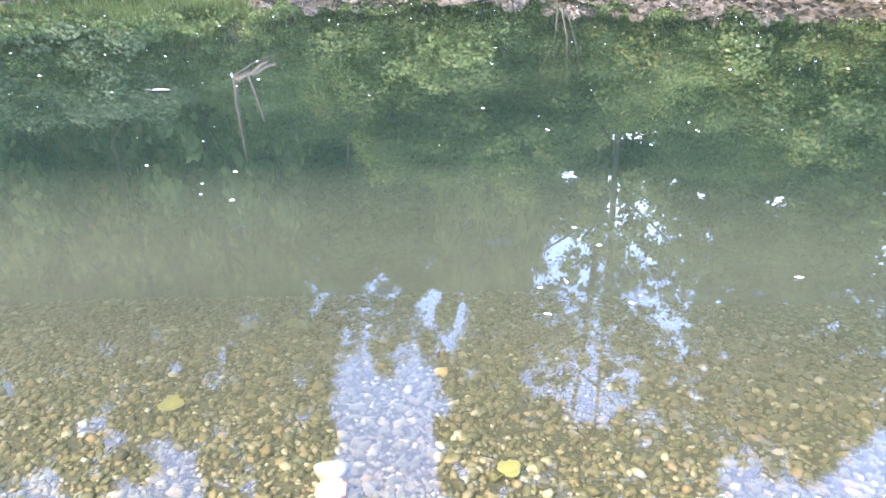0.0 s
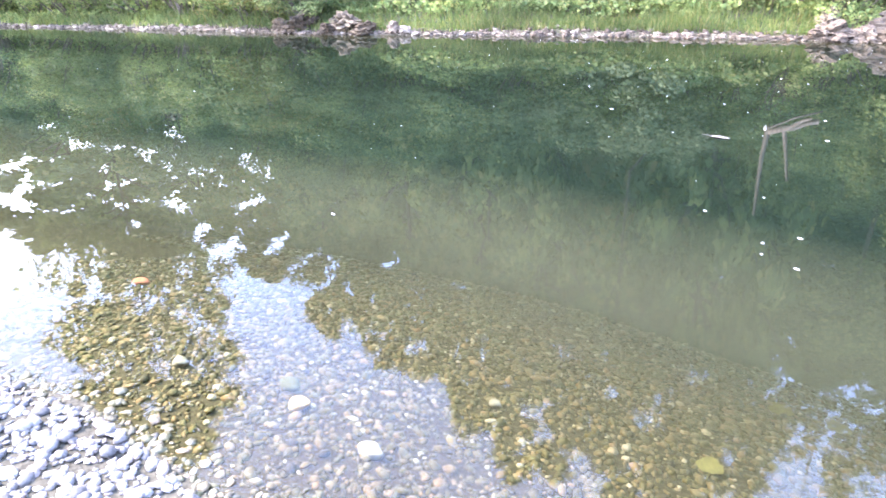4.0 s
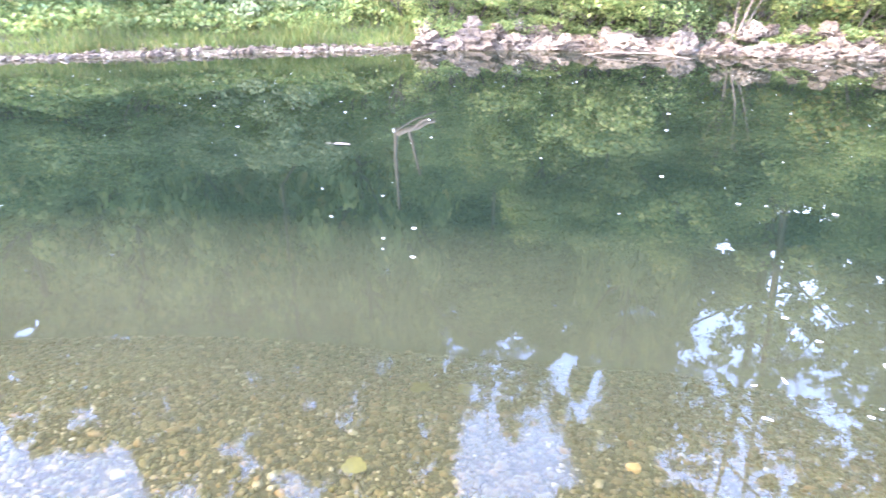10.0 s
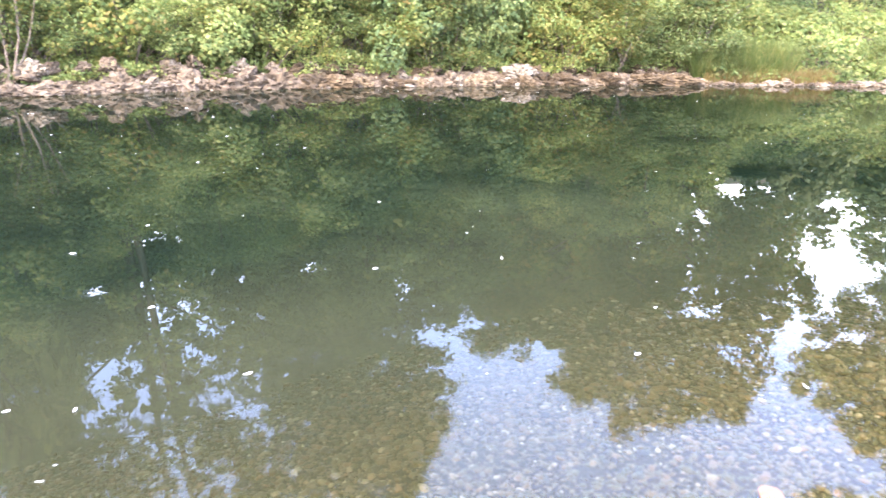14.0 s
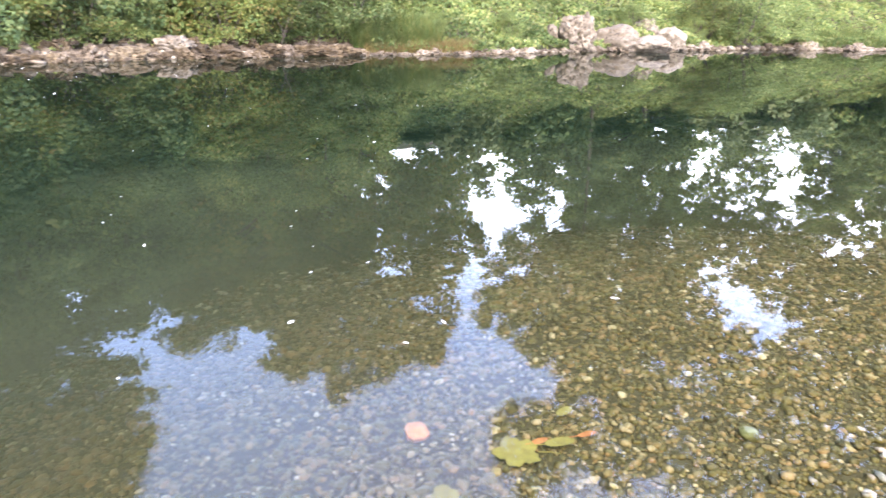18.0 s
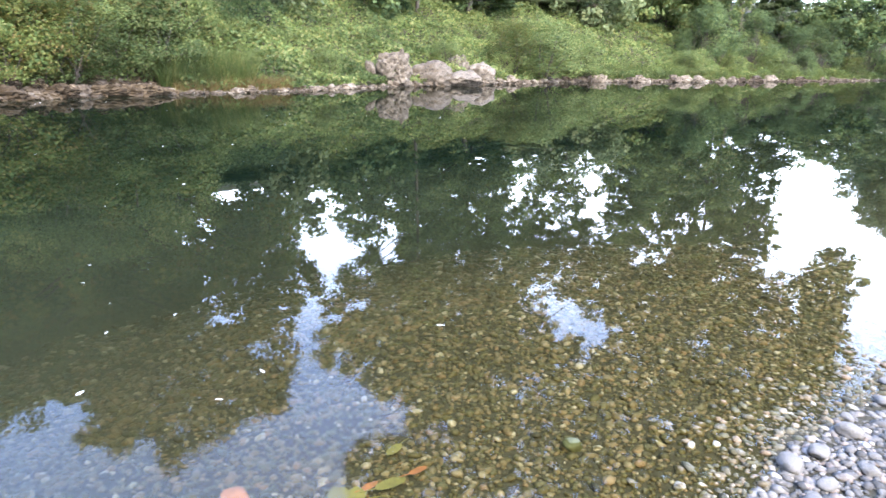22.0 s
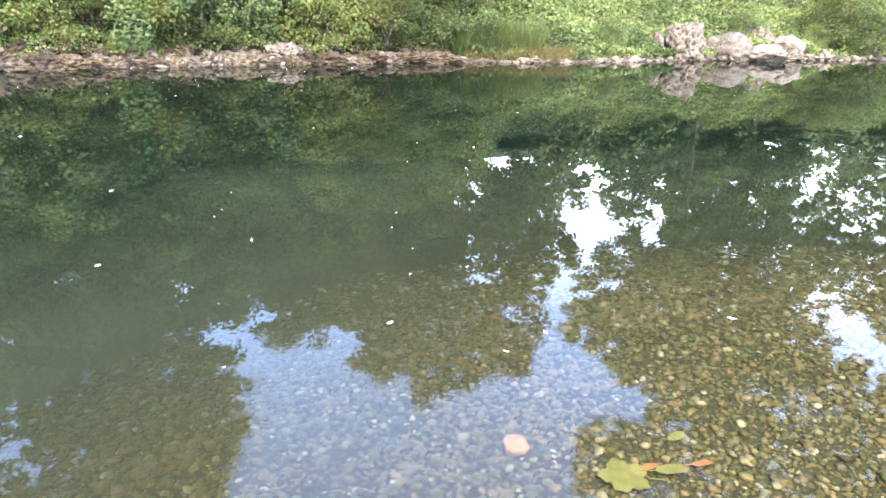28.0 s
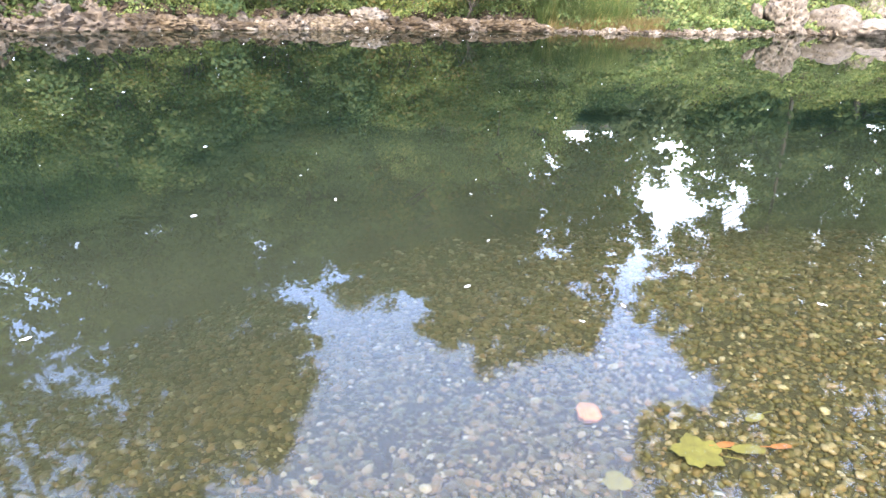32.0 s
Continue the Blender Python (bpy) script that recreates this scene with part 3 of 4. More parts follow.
    for name, me in (("trunk", mesh_data("trunk", wv, wf, M_BARK, True)), ("crown", mesh_data("crown", v, f, material))):
        o = new(name, me)
        o.parent = t
    t.matrix_world = Matrix.Translation((foot[0], foot[1], 0))


MID, LEFT = (0.1, -0.15), (-0.37, -0.17)
# the tall trees that stand against the sky
lobed_tree(5.5, 6, [(3, 33, 4.5, 6, 0.52), (9, 29, 4.5, 6, 0.5), (4.5, 25, 3, 3.5, 0.5), (12.5, 36, 5, 5, 0.55), (17.5, 34, 4, 6, 0.6), (7, 20, 6, 4, 0.9), (-2.5, 28, 4, 7, 0.9), (2, 44, 8, 4.5, 1.0), (10.5, 44.5, 6, 4, 1.0), (-3.5, 38, 4, 6, 1.0), (14.5, 26, 4, 5, 0.65), (20, 27, 3, 6, 0.7), (17.5, 41.5, 4, 3.5, 0.9)],
           M_LEAF, "tall two-stemmed tree with sky showing through thin leaves", MID, 0.14, 0.2, 2, 201)
lobed_tree(-17.5, 7, [(-19.6, 31.5, 2.6, 5.5, 0.6), (-14.6, 34, 2.2, 5, 0.5), (-17.2, 25, 5, 4.5, 1.0), (-22, 36.5, 2, 4, 0.7), (-12.3, 31, 2.4, 5, 0.8), (-17, 31, 2, 3.5, 0.4)],
           M_LEAF, "slender tree with thin leaves and sky showing through", MID, 0.13, 0.1, seed=208)
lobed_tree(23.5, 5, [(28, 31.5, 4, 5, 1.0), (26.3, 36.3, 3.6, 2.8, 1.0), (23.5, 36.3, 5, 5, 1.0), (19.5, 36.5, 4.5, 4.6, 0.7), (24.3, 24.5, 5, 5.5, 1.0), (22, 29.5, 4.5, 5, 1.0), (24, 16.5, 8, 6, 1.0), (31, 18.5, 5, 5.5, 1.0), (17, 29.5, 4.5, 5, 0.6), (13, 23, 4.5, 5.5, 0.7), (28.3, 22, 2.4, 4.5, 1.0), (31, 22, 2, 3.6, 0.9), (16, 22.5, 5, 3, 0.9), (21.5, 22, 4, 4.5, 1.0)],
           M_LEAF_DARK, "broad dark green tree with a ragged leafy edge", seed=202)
lobed_tree(46, 5, [(34.8, 24.3, 2.6, 4.6, 0.9), (39.3, 23.4, 3.4, 4.6, 1.0), (34.5, 20.5, 3, 4, 1.0), (37, 22.5, 2.6, 4.6, 1.0), (43.5, 26, 3.5, 5.3, 1.0), (48, 27.5, 4, 6, 1.0), (52.5, 28, 3.6, 5.4, 1.0), (56.7, 26.3, 3.0, 5.2, 1.0), (58.4, 21.2, 3.2, 3, 0.75), (36, 16.5, 6, 5.5, 1.0), (46, 18.5, 7, 6, 1.0), (53.8, 18, 4.4, 6, 1.0), (57.9, 16.2, 3.3, 4.8, 1.0), (61.4, 19.6, 1.3, 1.3, 0.9), (55.6, 16, 2.4, 3, 1.0), (45, 9.5, 7, 5, 1.0), (35, 9, 6, 4, 1.0), (51.5, 10, 2.6, 3.6, 1.0), (54.8, 13.8, 2.4, 1.5, 1.0)],
           M_LEAF_YELLOW, "wide green tree with yellowing leaves over the bank", seed=203)
lobed_tree(70.8, 9, [(64.4, 25, 3, 2.6, 1.0), (66.7, 22.4, 3, 3.2, 1.0), (68.5, 26.8, 3.7, 3.4, 1.0), (71, 23, 3.8, 5, 1.0), (72.5, 28.2, 4, 3.7, 1.0), (66.8, 18.4, 1.3, 1.8, 0.9), (64.6, 19.6, 1.3, 1.2, 0.9), (68.6, 19.6, 1.8, 1.9, 1.0), (70.7, 18.5, 1.8, 3.4, 1.0), (68.3, 36.4, 4.4, 3.8, 1.0), (63.4, 21.8, 1.4, 1.2, 0.6)],
           M_LEAF, "tall tree with a high crown over the boulders", leaf=0.13, girth=0.1, seed=204)
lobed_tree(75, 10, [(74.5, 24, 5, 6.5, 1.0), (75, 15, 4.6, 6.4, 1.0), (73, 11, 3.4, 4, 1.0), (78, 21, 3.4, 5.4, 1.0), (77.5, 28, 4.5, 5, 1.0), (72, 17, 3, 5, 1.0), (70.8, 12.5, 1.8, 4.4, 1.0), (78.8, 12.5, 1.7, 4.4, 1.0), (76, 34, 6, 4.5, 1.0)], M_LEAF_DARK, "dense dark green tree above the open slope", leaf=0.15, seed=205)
lobed_tree(95.6, 8, [(80.7, 17.6, 2.2, 3.4, 1.0), (84.4, 17.8, 3.2, 3, 1.0), (88.2, 19.7, 3.6, 2.9, 1.0), (92, 20.6, 3.6, 3.8, 1.0), (81.6, 24, 3.1, 3.5, 1.0), (86.2, 27, 5, 3.2, 1.0), (92.5, 26, 4.4, 3.8, 1.0), (83.4, 12, 3.2, 2.2, 0.75), (82, 10, 2.5, 1.6, 0.8), (89, 15.4, 2.4, 1.1, 0.8), (81.6, 16, 2.4, 2, 1.0), (86, 14.6, 2.4, 1, 0.8), (81.2, 13.6, 1.5, 1.8, 0.7), (96.5, 22.5, 4, 6, 1.0), (87, 33, 9, 4.5, 1.0), (95, 16.6, 2, 3.2, 1.0), (88, 17, 3, 1.4, 1.0), (92, 17.6, 3, 1.6, 1.0)],
           M_LEAF, "wide tree with open gaps between its leafy limbs", leaf=0.17, seed=206)
lobed_tree(96.4, 9, [(97.6, 17.6, 3.6, 4.2, 1.0), (102.5, 20.5, 4.4, 4.6, 1.0), (105.6, 17, 2.2, 3.8, 0.9), (101, 27, 6.5, 5.4, 1.0), (106, 22, 2.4, 3.4, 1.0), (99.4, 13.3, 2.2, 2.8, 0.7), (97.5, 33, 7, 4.5, 1.0)], M_LEAF, "slender tree with thin leaves and sky showing through", leaf=0.18, seed=207)
# lower trees along the top of the slope
for k, (az, back, lobes) in enumerate(((59, 10, [(58.6, 12.6, 2.8, 5.4, 1.0), (61.4, 12, 1.9, 4.6, 1.0), (60, 8, 4, 4, 1.0), (55, 7.5, 4, 3.4, 1.0)]), (66.3, 10, [(66, 12.2, 2.4, 4.8, 1.0), (68.8, 11.8, 2.4, 4.8, 1.0), (64, 9.6, 1.9, 4, 1.0), (66, 8, 5, 4, 1.0)]),
                                        (91, 10, [(89.6, 11, 3, 5, 1.0), (92.4, 11, 3, 5.2, 1.0), (95.4, 11, 3, 5.4, 1.0), (90, 7, 5, 4, 1.0)]), (84, 10, [(81.6, 7.4, 3.2, 3, 1.0), (85.6, 7.4, 3.2, 3, 1.0), (78, 7, 3.5, 4, 1.0)]),
                                        (99, 11, [(98, 10.5, 2.6, 5.2, 1.0), (100.6, 6, 2.8, 2.6, 1.0), (103.8, 5.6, 2.8, 2.6, 1.0), (108, 8, 2.4, 4, 1.0)]))):
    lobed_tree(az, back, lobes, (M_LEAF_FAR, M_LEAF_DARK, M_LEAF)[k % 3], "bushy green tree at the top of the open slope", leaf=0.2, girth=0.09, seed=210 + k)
# leafy growth that leans out over the water
for k, (az, back, eye, lobes, mat, label) in enumerate((
        (-9, 1.6, MID, [(-17.5, 10.5, 4, 4.6, 1.0), (-13.5, 16, 4.3, 4.8, 1.0), (-7.5, 18.2, 4.6, 4.2, 1.0), (-1.5, 17.5, 4, 4.4, 1.0), (2.5, 12, 3.4, 5, 1.0), (-8, 10.5, 7, 5, 1.0)], M_LEAF, "broad light green tree leaning out over the stone facing"),
        (8.6, 2.0, MID, [(8.6, 8.6, 3.2, 4.2, 1.0), (11.5, 6, 2.5, 3, 1.0)], M_LEAF_YELLOW, "yellow-green bush leaning over the stone facing"),
        (18.5, 1.8, MID, [(17.5, 11.5, 4, 4.8, 1.0), (22, 12.6, 3.6, 4, 1.0), (15, 8, 3, 4, 1.0)], M_LEAF, "rounded green bush hanging over the rocks"),
        (28, 1.8, (0.8, 0.1), [(24.5, 12, 4, 4.6, 1.0), (29.5, 11.5, 3.8, 4.4, 1.0), (34.5, 10.5, 3.4, 4.8, 1.0), (29, 7, 6, 4, 1.0)], M_LEAF_DARK, "wide dark green bush above the brown ledge"),
        (40.5, 1.8, (0.8, 0.1), [(39.5, 9.4, 3, 3.8, 1.0), (43.5, 7, 2.6, 3.2, 0.9), (37.5, 6, 3, 3, 1.0)], M_LEAF_YELLOW, "yellowing bush with drooping twigs over the ledge"),
        (48.5, 2.2, (0.8, 0.1), [(47.5, 11, 2.4, 3.4, 0.8), (50.5, 8.5, 2.4, 3.4, 0.9)], M_LEAF_YELLOW, "straggling yellow-green bush above the hanging strands"),
        (-64, 3.2, LEFT, [(-69, 8.2, 4.5, 3.6, 1.0), (-62.5, 11.5, 4.2, 4.6, 1.0), (-57.5, 13.2, 3.6, 3.8, 1.0), (-63, 6.5, 6, 3.4, 1.0)], M_LEAF, "rounded light green bush on the low bank"),
        (-49, 3.2, LEFT, [(-52.5, 12, 3.6, 4, 1.0), (-47.5, 11.6, 3.4, 3.8, 1.0), (-50, 7, 5, 3.4, 1.0)], M_LEAF_DARK, "dark leafy bush behind the grass"),
        (-37, 3.0, LEFT, [(-41.5, 10.5, 3.4, 3.6, 1.0), (-36, 12.2, 4.2, 3.8, 1.0), (-31.5, 12.5, 2.6, 3.2, 1.0), (-36, 7.5, 5, 3.4, 1.0)], M_LEAF_FAR, "pale grey-green willow bush behind the grass"))):
    lobed_tree(az, back, lobes, mat, label, eye, 0.08, 0.07, seed=230 + k)


def shrub_meshes(seed, clumps, per, leaf, material, arch=0.0):
    """A shrub two metres high, its twigs and its leaves."""
    rng = np.random.RandomState(seed)
    wood, pts, outs = [], [], []
    for i in range(clumps):
        a, h = i * 2.399 + rng.normal() * 0.3, rng.uniform(0.18, 1.0)
        r = math.sqrt(rng.uniform(0.02, 1.0)) * (1.15 - 0.45 * h)
        c = np.array((r * math.cos(a), r * math.sin(a), 1.85 * h * (1 - arch * r * 0.3)))
        q = rng.normal(size=(per, 3))
        q *= (rng.uniform(0.1, 1, per) ** 0.5 / np.linalg.norm(q, axis=1))[:, None]
        pts.append(c + q * rng.uniform(0.22, 0.42) * np.array((1.1, 1.1, 0.8)))
        outs.append(q)
        if i % 2 == 0:
            wood.append(bent((0.1 * math.cos(a), 0.1 * math.sin(a), -0.2), c, 0.022, 0.006, rng, 0.12, 4))
    v, f = leaves(np.concatenate(pts), leaf, rng, 0.2, out=np.concatenate(outs))
    wv, wf = joined(wood)
    return mesh_data("twig", wv, wf, M_BARK, True), mesh_data("foliage", v, f, material)


SHRUBS = [shrub_meshes(21, 52, 200, 0.036, M_LEAF), shrub_meshes(22, 54, 190, 0.036, M_LEAF_DARK), shrub_meshes(23, 50, 200, 0.035, M_LEAF_YELLOW), shrub_meshes(24, 52, 200, 0.035, M_LEAF, 0.8)]
SHRUB_LABELS = ["green leafy shrub growing on the river bank", "dark green bush in the shade of the bank", "yellow-green shrub with turning leaves on the bank", "arching green bramble bush hanging over the bank"]


def shrub(az, back, high, wide, kind, turn):
    x, y, z, r = stand(az, back)
    t = tagged(new("shrub"), SHRUB_LABELS[kind], "shrub", "shrubs along the far bank")
    for name, me in zip(("twig", "foliage"), SHRUBS[kind]):
        o = new(name, me)
        o.parent = t
    t.matrix_world = Matrix.Translation((x, y, z - 0.05)) @ Matrix.Rotation(turn, 4, "Z") @ Matrix.Diagonal((wide / 2.4, wide / 2.4, high / 2, 1))


rng = np.random.RandomState(5)
for az in np.arange(-106, 117, 2.3):
    a = az + rng.uniform(-0.8, 0.8)
    open_slope = 52 < a < 92
    grassy = -64 < a < -27
    back = rng.uniform(3.0, 4.0) if grassy else rng.uniform(1.3, 2.2)
    tall = rng.uniform(0.9, 1.6) if open_slope else rng.uniform(1.6, 2.8)
    k = rng.choice([0, 2, 2, 2]) if 20 < a < 48 else rng.choice([0, 0, 1, 2, 3])
    if not (open_slope and rng.uniform() < 0.55):
        shrub(a, back, tall, tall * rng.uniform(1.1, 1.6), k, rng.uniform(0, 6))
    if not open_slope:
        shrub(a + 1.1, back + 2.4, rng.uniform(3.0, 4.6), rng.uniform(3.0, 4.0), rng.choice([0, 1, 1, 2]), rng.uniform(0, 6))
# the pale willow bush that leans over the water past the boulders
for az, back, high, wide, k in ((81.5, 0.9, 3.4, 4.6, 3), (84.0, 1.2, 2.6, 3.6, 0), (79.0, 2.2, 2.6, 3.2, 2)):
    shrub(az, back, high, wide, k, az)


def bank_points(rng, n, az0, az1, b0, b1):
    """Random places on the far bank between two bearings and two setbacks."""
    az = rng.uniform(az0, az1, n)
    grid = np.linspace(az0 - 1, az1 + 1, 80)
    r = np.interp(az, grid, [bank_reach(g) for g in grid]) + rng.uniform(b0, b1, n)
    x, y = 0.4 + r * np.sin(np.radians(az)), r * np.cos(np.radians(az))
    return x, y, ground_height(x, y)


def ground_cover(name, label, n, az0, az1, b0, b1, leaf, high, material, seed):
    rng = np.random.RandomState(seed)
    x, y, z = bank_points(rng, n, az0, az1, b0, b1)
    lump = 0.5 + 0.5 * ripple(x, y, 2.4, seed) * 0.8
    z = z + np.clip(lump, 0.05, 1.3) * high * rng.uniform(0.1, 1, n) ** 0.6
    v, f = leaves(np.stack([x, y, z], 1), leaf, rng, -0.1, 1.35)
    tagged(mesh_object(name, v, f, material), label, "undergrowth", kind="stuff")


ground_cover("brambles", "low green brambles and nettles covering the bank slope", 150000, -26, 58, 0.6, 7.0, 0.06, 0.75, M_LEAF, 31)
ground_cover("ivy", "green ground cover on the open bank slope", 140000, 53, 116, 0.08, 13.0, 0.1, 0.8, M_LEAF, 32)
ground_cover("weeds", "mixed weeds over the low bank", 70000, -108, -26, 1.2, 8.0, 0.095, 0.7, M_LEAF, 33)


def grass_patch(name, label, n, az0, az1, b0, b1, high, material, seed):
    rng = np.random.RandomState(seed)
    x, y, z = bank_points(rng, n, az0, az1, b0, b1)
    p = np.stack([x, y, z], 1)
    a = rng.uniform(0, 6.283, n)
    side = np.stack([np.cos(a), np.sin(a), 0 * a], 1) * 0.011
    h = high * rng.uniform(0.5, 1.2, n) * (0.75 + 0.25 * ripple(x, y, 2.0, seed))
    lean = rng.normal(size=(n, 3)) * 0.22
    lean[:, 2] = 1
    mid, tip = p + lean * (h * 0.55)[:, None], p + lean * h[:, None] + rng.normal(size=(n, 3)) * (h * 0.18)[:, None]
    v = np.stack([p - side, p + side, mid + side * 0.8, mid - side * 0.8, tip + side * 0.1, tip - side * 0.1], 1).reshape(-1, 3)
    i = np.arange(n)[:, None] * 6
    f = np.concatenate([i + np.array([[0, 1, 2, 3]]), i + np.array([[3, 2, 4, 5]])])
    tagged(mesh_object(name, v, f, material), label, "grass", kind="stuff")


grass_patch("grass", "bright green grass along the low bank", 40000, -106, -25.5, 0.25, 3.4, 0.34, M_GRASS, 41)
grass_patch("reeds", "green grass tuft at the foot of the slope", 8000, 51.5, 58.5, 0.3, 1.8, 0.85, M_GRASS, 42)
grass_patch("dry_reeds", "straw-coloured dry grass at the waterline", 2600, 52.5, 61.4, 0.1, 0.6, 0.42, M_STRAW, 43)
grass_patch("far_grass", "grass fringe at the water past the willow bush", 16000, 86, 119, 0.0, 2.4, 0.8, M_GRASS, 44)


# ---- rocks ----
def rock_data(name, seed, subdivisions, rough, pits, material, flat=0.0):
    """A weathered rock about two units across: cut facets, then knobs and pits."""
    bm = bmesh.new()
    bmesh.ops.create_icosphere(bm, subdivisions=subdivisions, radius=1.0)
    r = random.Random(seed)
    cuts = [(Vector((r.gauss(0, 1), r.gauss(0, 1), r.gauss(0, 0.8))).normalized(), r.uniform(0.55, 0.9)) for _ in range(9)]
    o = Vector((r.uniform(0, 50), r.uniform(0, 50), r.uniform(0, 50)))
    for v in bm.verts:
        p = v.co.copy()
        for n, d in cuts:
            e = p.dot(n) - d
            if e > 0:
                p -= n * e * 0.85
        k = noise.noise(p * 1.3 + o) * rough + noise.noise(p * 3.7 + o) * rough * 0.5
        if pits:
            k -= max(0.0, noise.noise(p * 5.0 + o * 2) - 0.12) * pits + max(0.0, noise.noise(p * 9.0 + o) - 0.2) * pits * 0.6
        v.co = p * (1 + k)
    me = bpy.data.meshes.new(name)
    bm.to_mesh(me)
    bm.free()
    for p in me.polygons:
        p.use_smooth = flat == 0.0
    me.materials.append(material)
    return me


ROCKS = [rock_data("rock", 60 + i, 3, 0.4, 0.7, M_ROCK, 1.0) for i in range(9)]
CRAGS = [rock_data("rock", 60 + i, 4, 0.5, 1.25, M_ROCK, 1.0) for i in range(9)]


LEDGE = []
for me in CRAGS:
    LEDGE.append(me.copy())
    LEDGE[-1].materials[0] = M_LEDGE


def rock(me, x, y, z, sx, sy, sz, turn, label, group="", name="rock", tip=0.0):
    o = tagged(new(name, me), label, "rock", group)
    o.matrix_world = Matrix.Translation((x, y, z)) @ Euler((tip, tip * 0.6, turn)).to_matrix().to_4x4() @ Matrix.Diagonal((sx, sy, sz, 1))
    return o


rng = np.random.RandomState(8)
RIPRAP = "pale weathered limestone block in the bank's stone facing"
az = -24.8
while az < 52.5:
    r0 = bank_reach(az)
    big = 1.0 if az < 22 else 0.75
    pool, lie = (LEDGE, 1.35) if az > 19 and rng.uniform() < 0.8 else (CRAGS, 1.0)
    s = (0.14 + 0.4 * rng.uniform() ** 1.6) * big
    x, y, z, _ = stand(az, s * 0.55 - 0.05)
    rock(pool[rng.randint(9)], x, y, s * 0.28, s * lie * rng.uniform(1.0, 1.7), s * 0.9, s * rng.uniform(0.55, 0.95), -radians(az) + rng.normal() * 0.35, RIPRAP, "stone facing of the far bank", tip=rng.normal() * 0.12)
    if rng.uniform() < 0.9:
        s2 = rng.uniform(0.15, 0.36) * big
        x, y, z, _ = stand(az + rng.uniform(-0.6, 0.6), 0.75 + s2 * 0.4)
        rock(pool[rng.randint(9)], x, y, (0.42 if az < 22 else 0.28) + rng.uniform(-0.12, 0.14), s2 * 1.25, s2, s2 * 0.8, rng.uniform(0, 6), RIPRAP, "stone facing of the far bank", tip=rng.normal() * 0.2)
    for _ in range(2):
        s3 = 0.05 + 0.16 * rng.uniform() ** 2
        x, y, z, _ = stand(az + rng.uniform(-0.8, 0.8), rng.uniform(-0.05, 0.9))
        rock(ROCKS[rng.randint(9)], x, y, max(z, 0) + s3 * 0.4, s3 * 1.3, s3, s3 * 0.7, rng.uniform(0, 6), "small pale stone at the waterline", "small stones at the far waterline", name="stone")
    az += math.degrees(s * 1.5 / r0)
for az0, az1, n, low, high in ((-72, -25, 60, 0.05, 0.14), (50, 73, 46, 0.07, 0.22), (72, 104, 60, 0.12, 0.42)):
    for i in range(n):
        a = rng.uniform(az0, az1)
        s = low + (high - low) * rng.uniform() ** 2
        x, y, z, _ = stand(a, rng.uniform(-0.1, 0.3))
        rock(ROCKS[rng.randint(9)], x, y, s * 0.3, s * 1.5, s, s * 0.75, rng.uniform(0, 6), "small pale stone at the waterline", "small stones at the far waterline", name="stone")
# single boulders by the open slope
PITTED = [rock_data("boulder", 91 + 7 * i, 5, 0.3, 1.0, M_BOULDER) for i in range(2)]
ROUND = [rock_data("boulder", 92 + i, 4, 0.16, 0.45, M_BOULDER) for i in range(3)]
for me, x, y, w, h, label in ((PITTED[0], 26.95, 9.85, 1.39, 1.55, "tall deeply pitted grey boulder at the waterline"), (ROUND[0], 28.8, 8.95, 1.95, 1.1, "broad rounded pale boulder at the waterline"),
                              (ROUND[1], 29.3, 7.7, 1.75, 0.75, "low flat pale boulder at the water's edge"), (ROUND[2], 31.5, 7.5, 1.85, 1.05, "large pale boulder lying against the slope"),
                              (PITTED[1], 30.9, 8.3, 1.1, 1.4, "lumpy brown boulder behind the low pale one"), (PITTED[1], 26.3, 10.75, 0.52, 1.08, "narrow upright pitted rock on the bank"),
                              (ROUND[1], 26.5, 10.3, 0.75, 0.3, "low dark rock beside the pitted boulder"), (ROUND[1], 24.45, 11.2, 0.85, 0.6, "white rounded rock at the waterline"), (ROUND[0], 25.2, 11.0, 0.5, 0.35, "small white rock at the waterline"),
                              (ROUND[0], 23.05, 12.2, 0.8, 0.46, "white angular rock at the waterline"), (PITTED[0], 17.2, 15.0, 0.58, 0.62, "pale square rock standing at the waterline"), (PITTED[1], 12.94, 16.0, 1.2, 0.62, "broad beige rock riddled with dark holes"),
                              (ROUND[2], 18.93, 13.68, 0.38, 0.2, "small pale rock at the foot of the grass"), (ROUND[0], 19.69, 13.11, 0.42, 0.24, "pale flat rock at the foot of the grass"), (ROUND[1], 20.51, 12.84, 0.32, 0.22, "white stone at the foot of the grass"),
                              (ROUND[0], 53.4, -4.4, 1.5, 1.2, "dark boulder among stones at the far waterline"), (ROUND[1], 71.6, -21.4, 1.3, 1.5, "pale boulder at the end of the far bank")):
    rock(me, x, y, h * 0.32, w / 1.7, w / 2.0, h / 1.6, x, label, name="boulder")
rock(ROCKS[2], -2.37, 16.55, 0.04, 0.33, 0.16, 0.09, 0.2, "flat white stone lying in the shallows", name="stone")


# ---- dead wood and bare stems ----
def dead_wood(name, label, pieces, material=M_DEAD):
    t = tagged(new(name), label, "dead wood")
    for part_name, pts, r0, r1 in pieces:
        n = len(pts)
        v, f = tube(pts, [r0 + (r1 - r0) * i / (n - 1) for i in range(n)], 8)
        mesh_object(part_name, v, f, material, True, t)
    return t


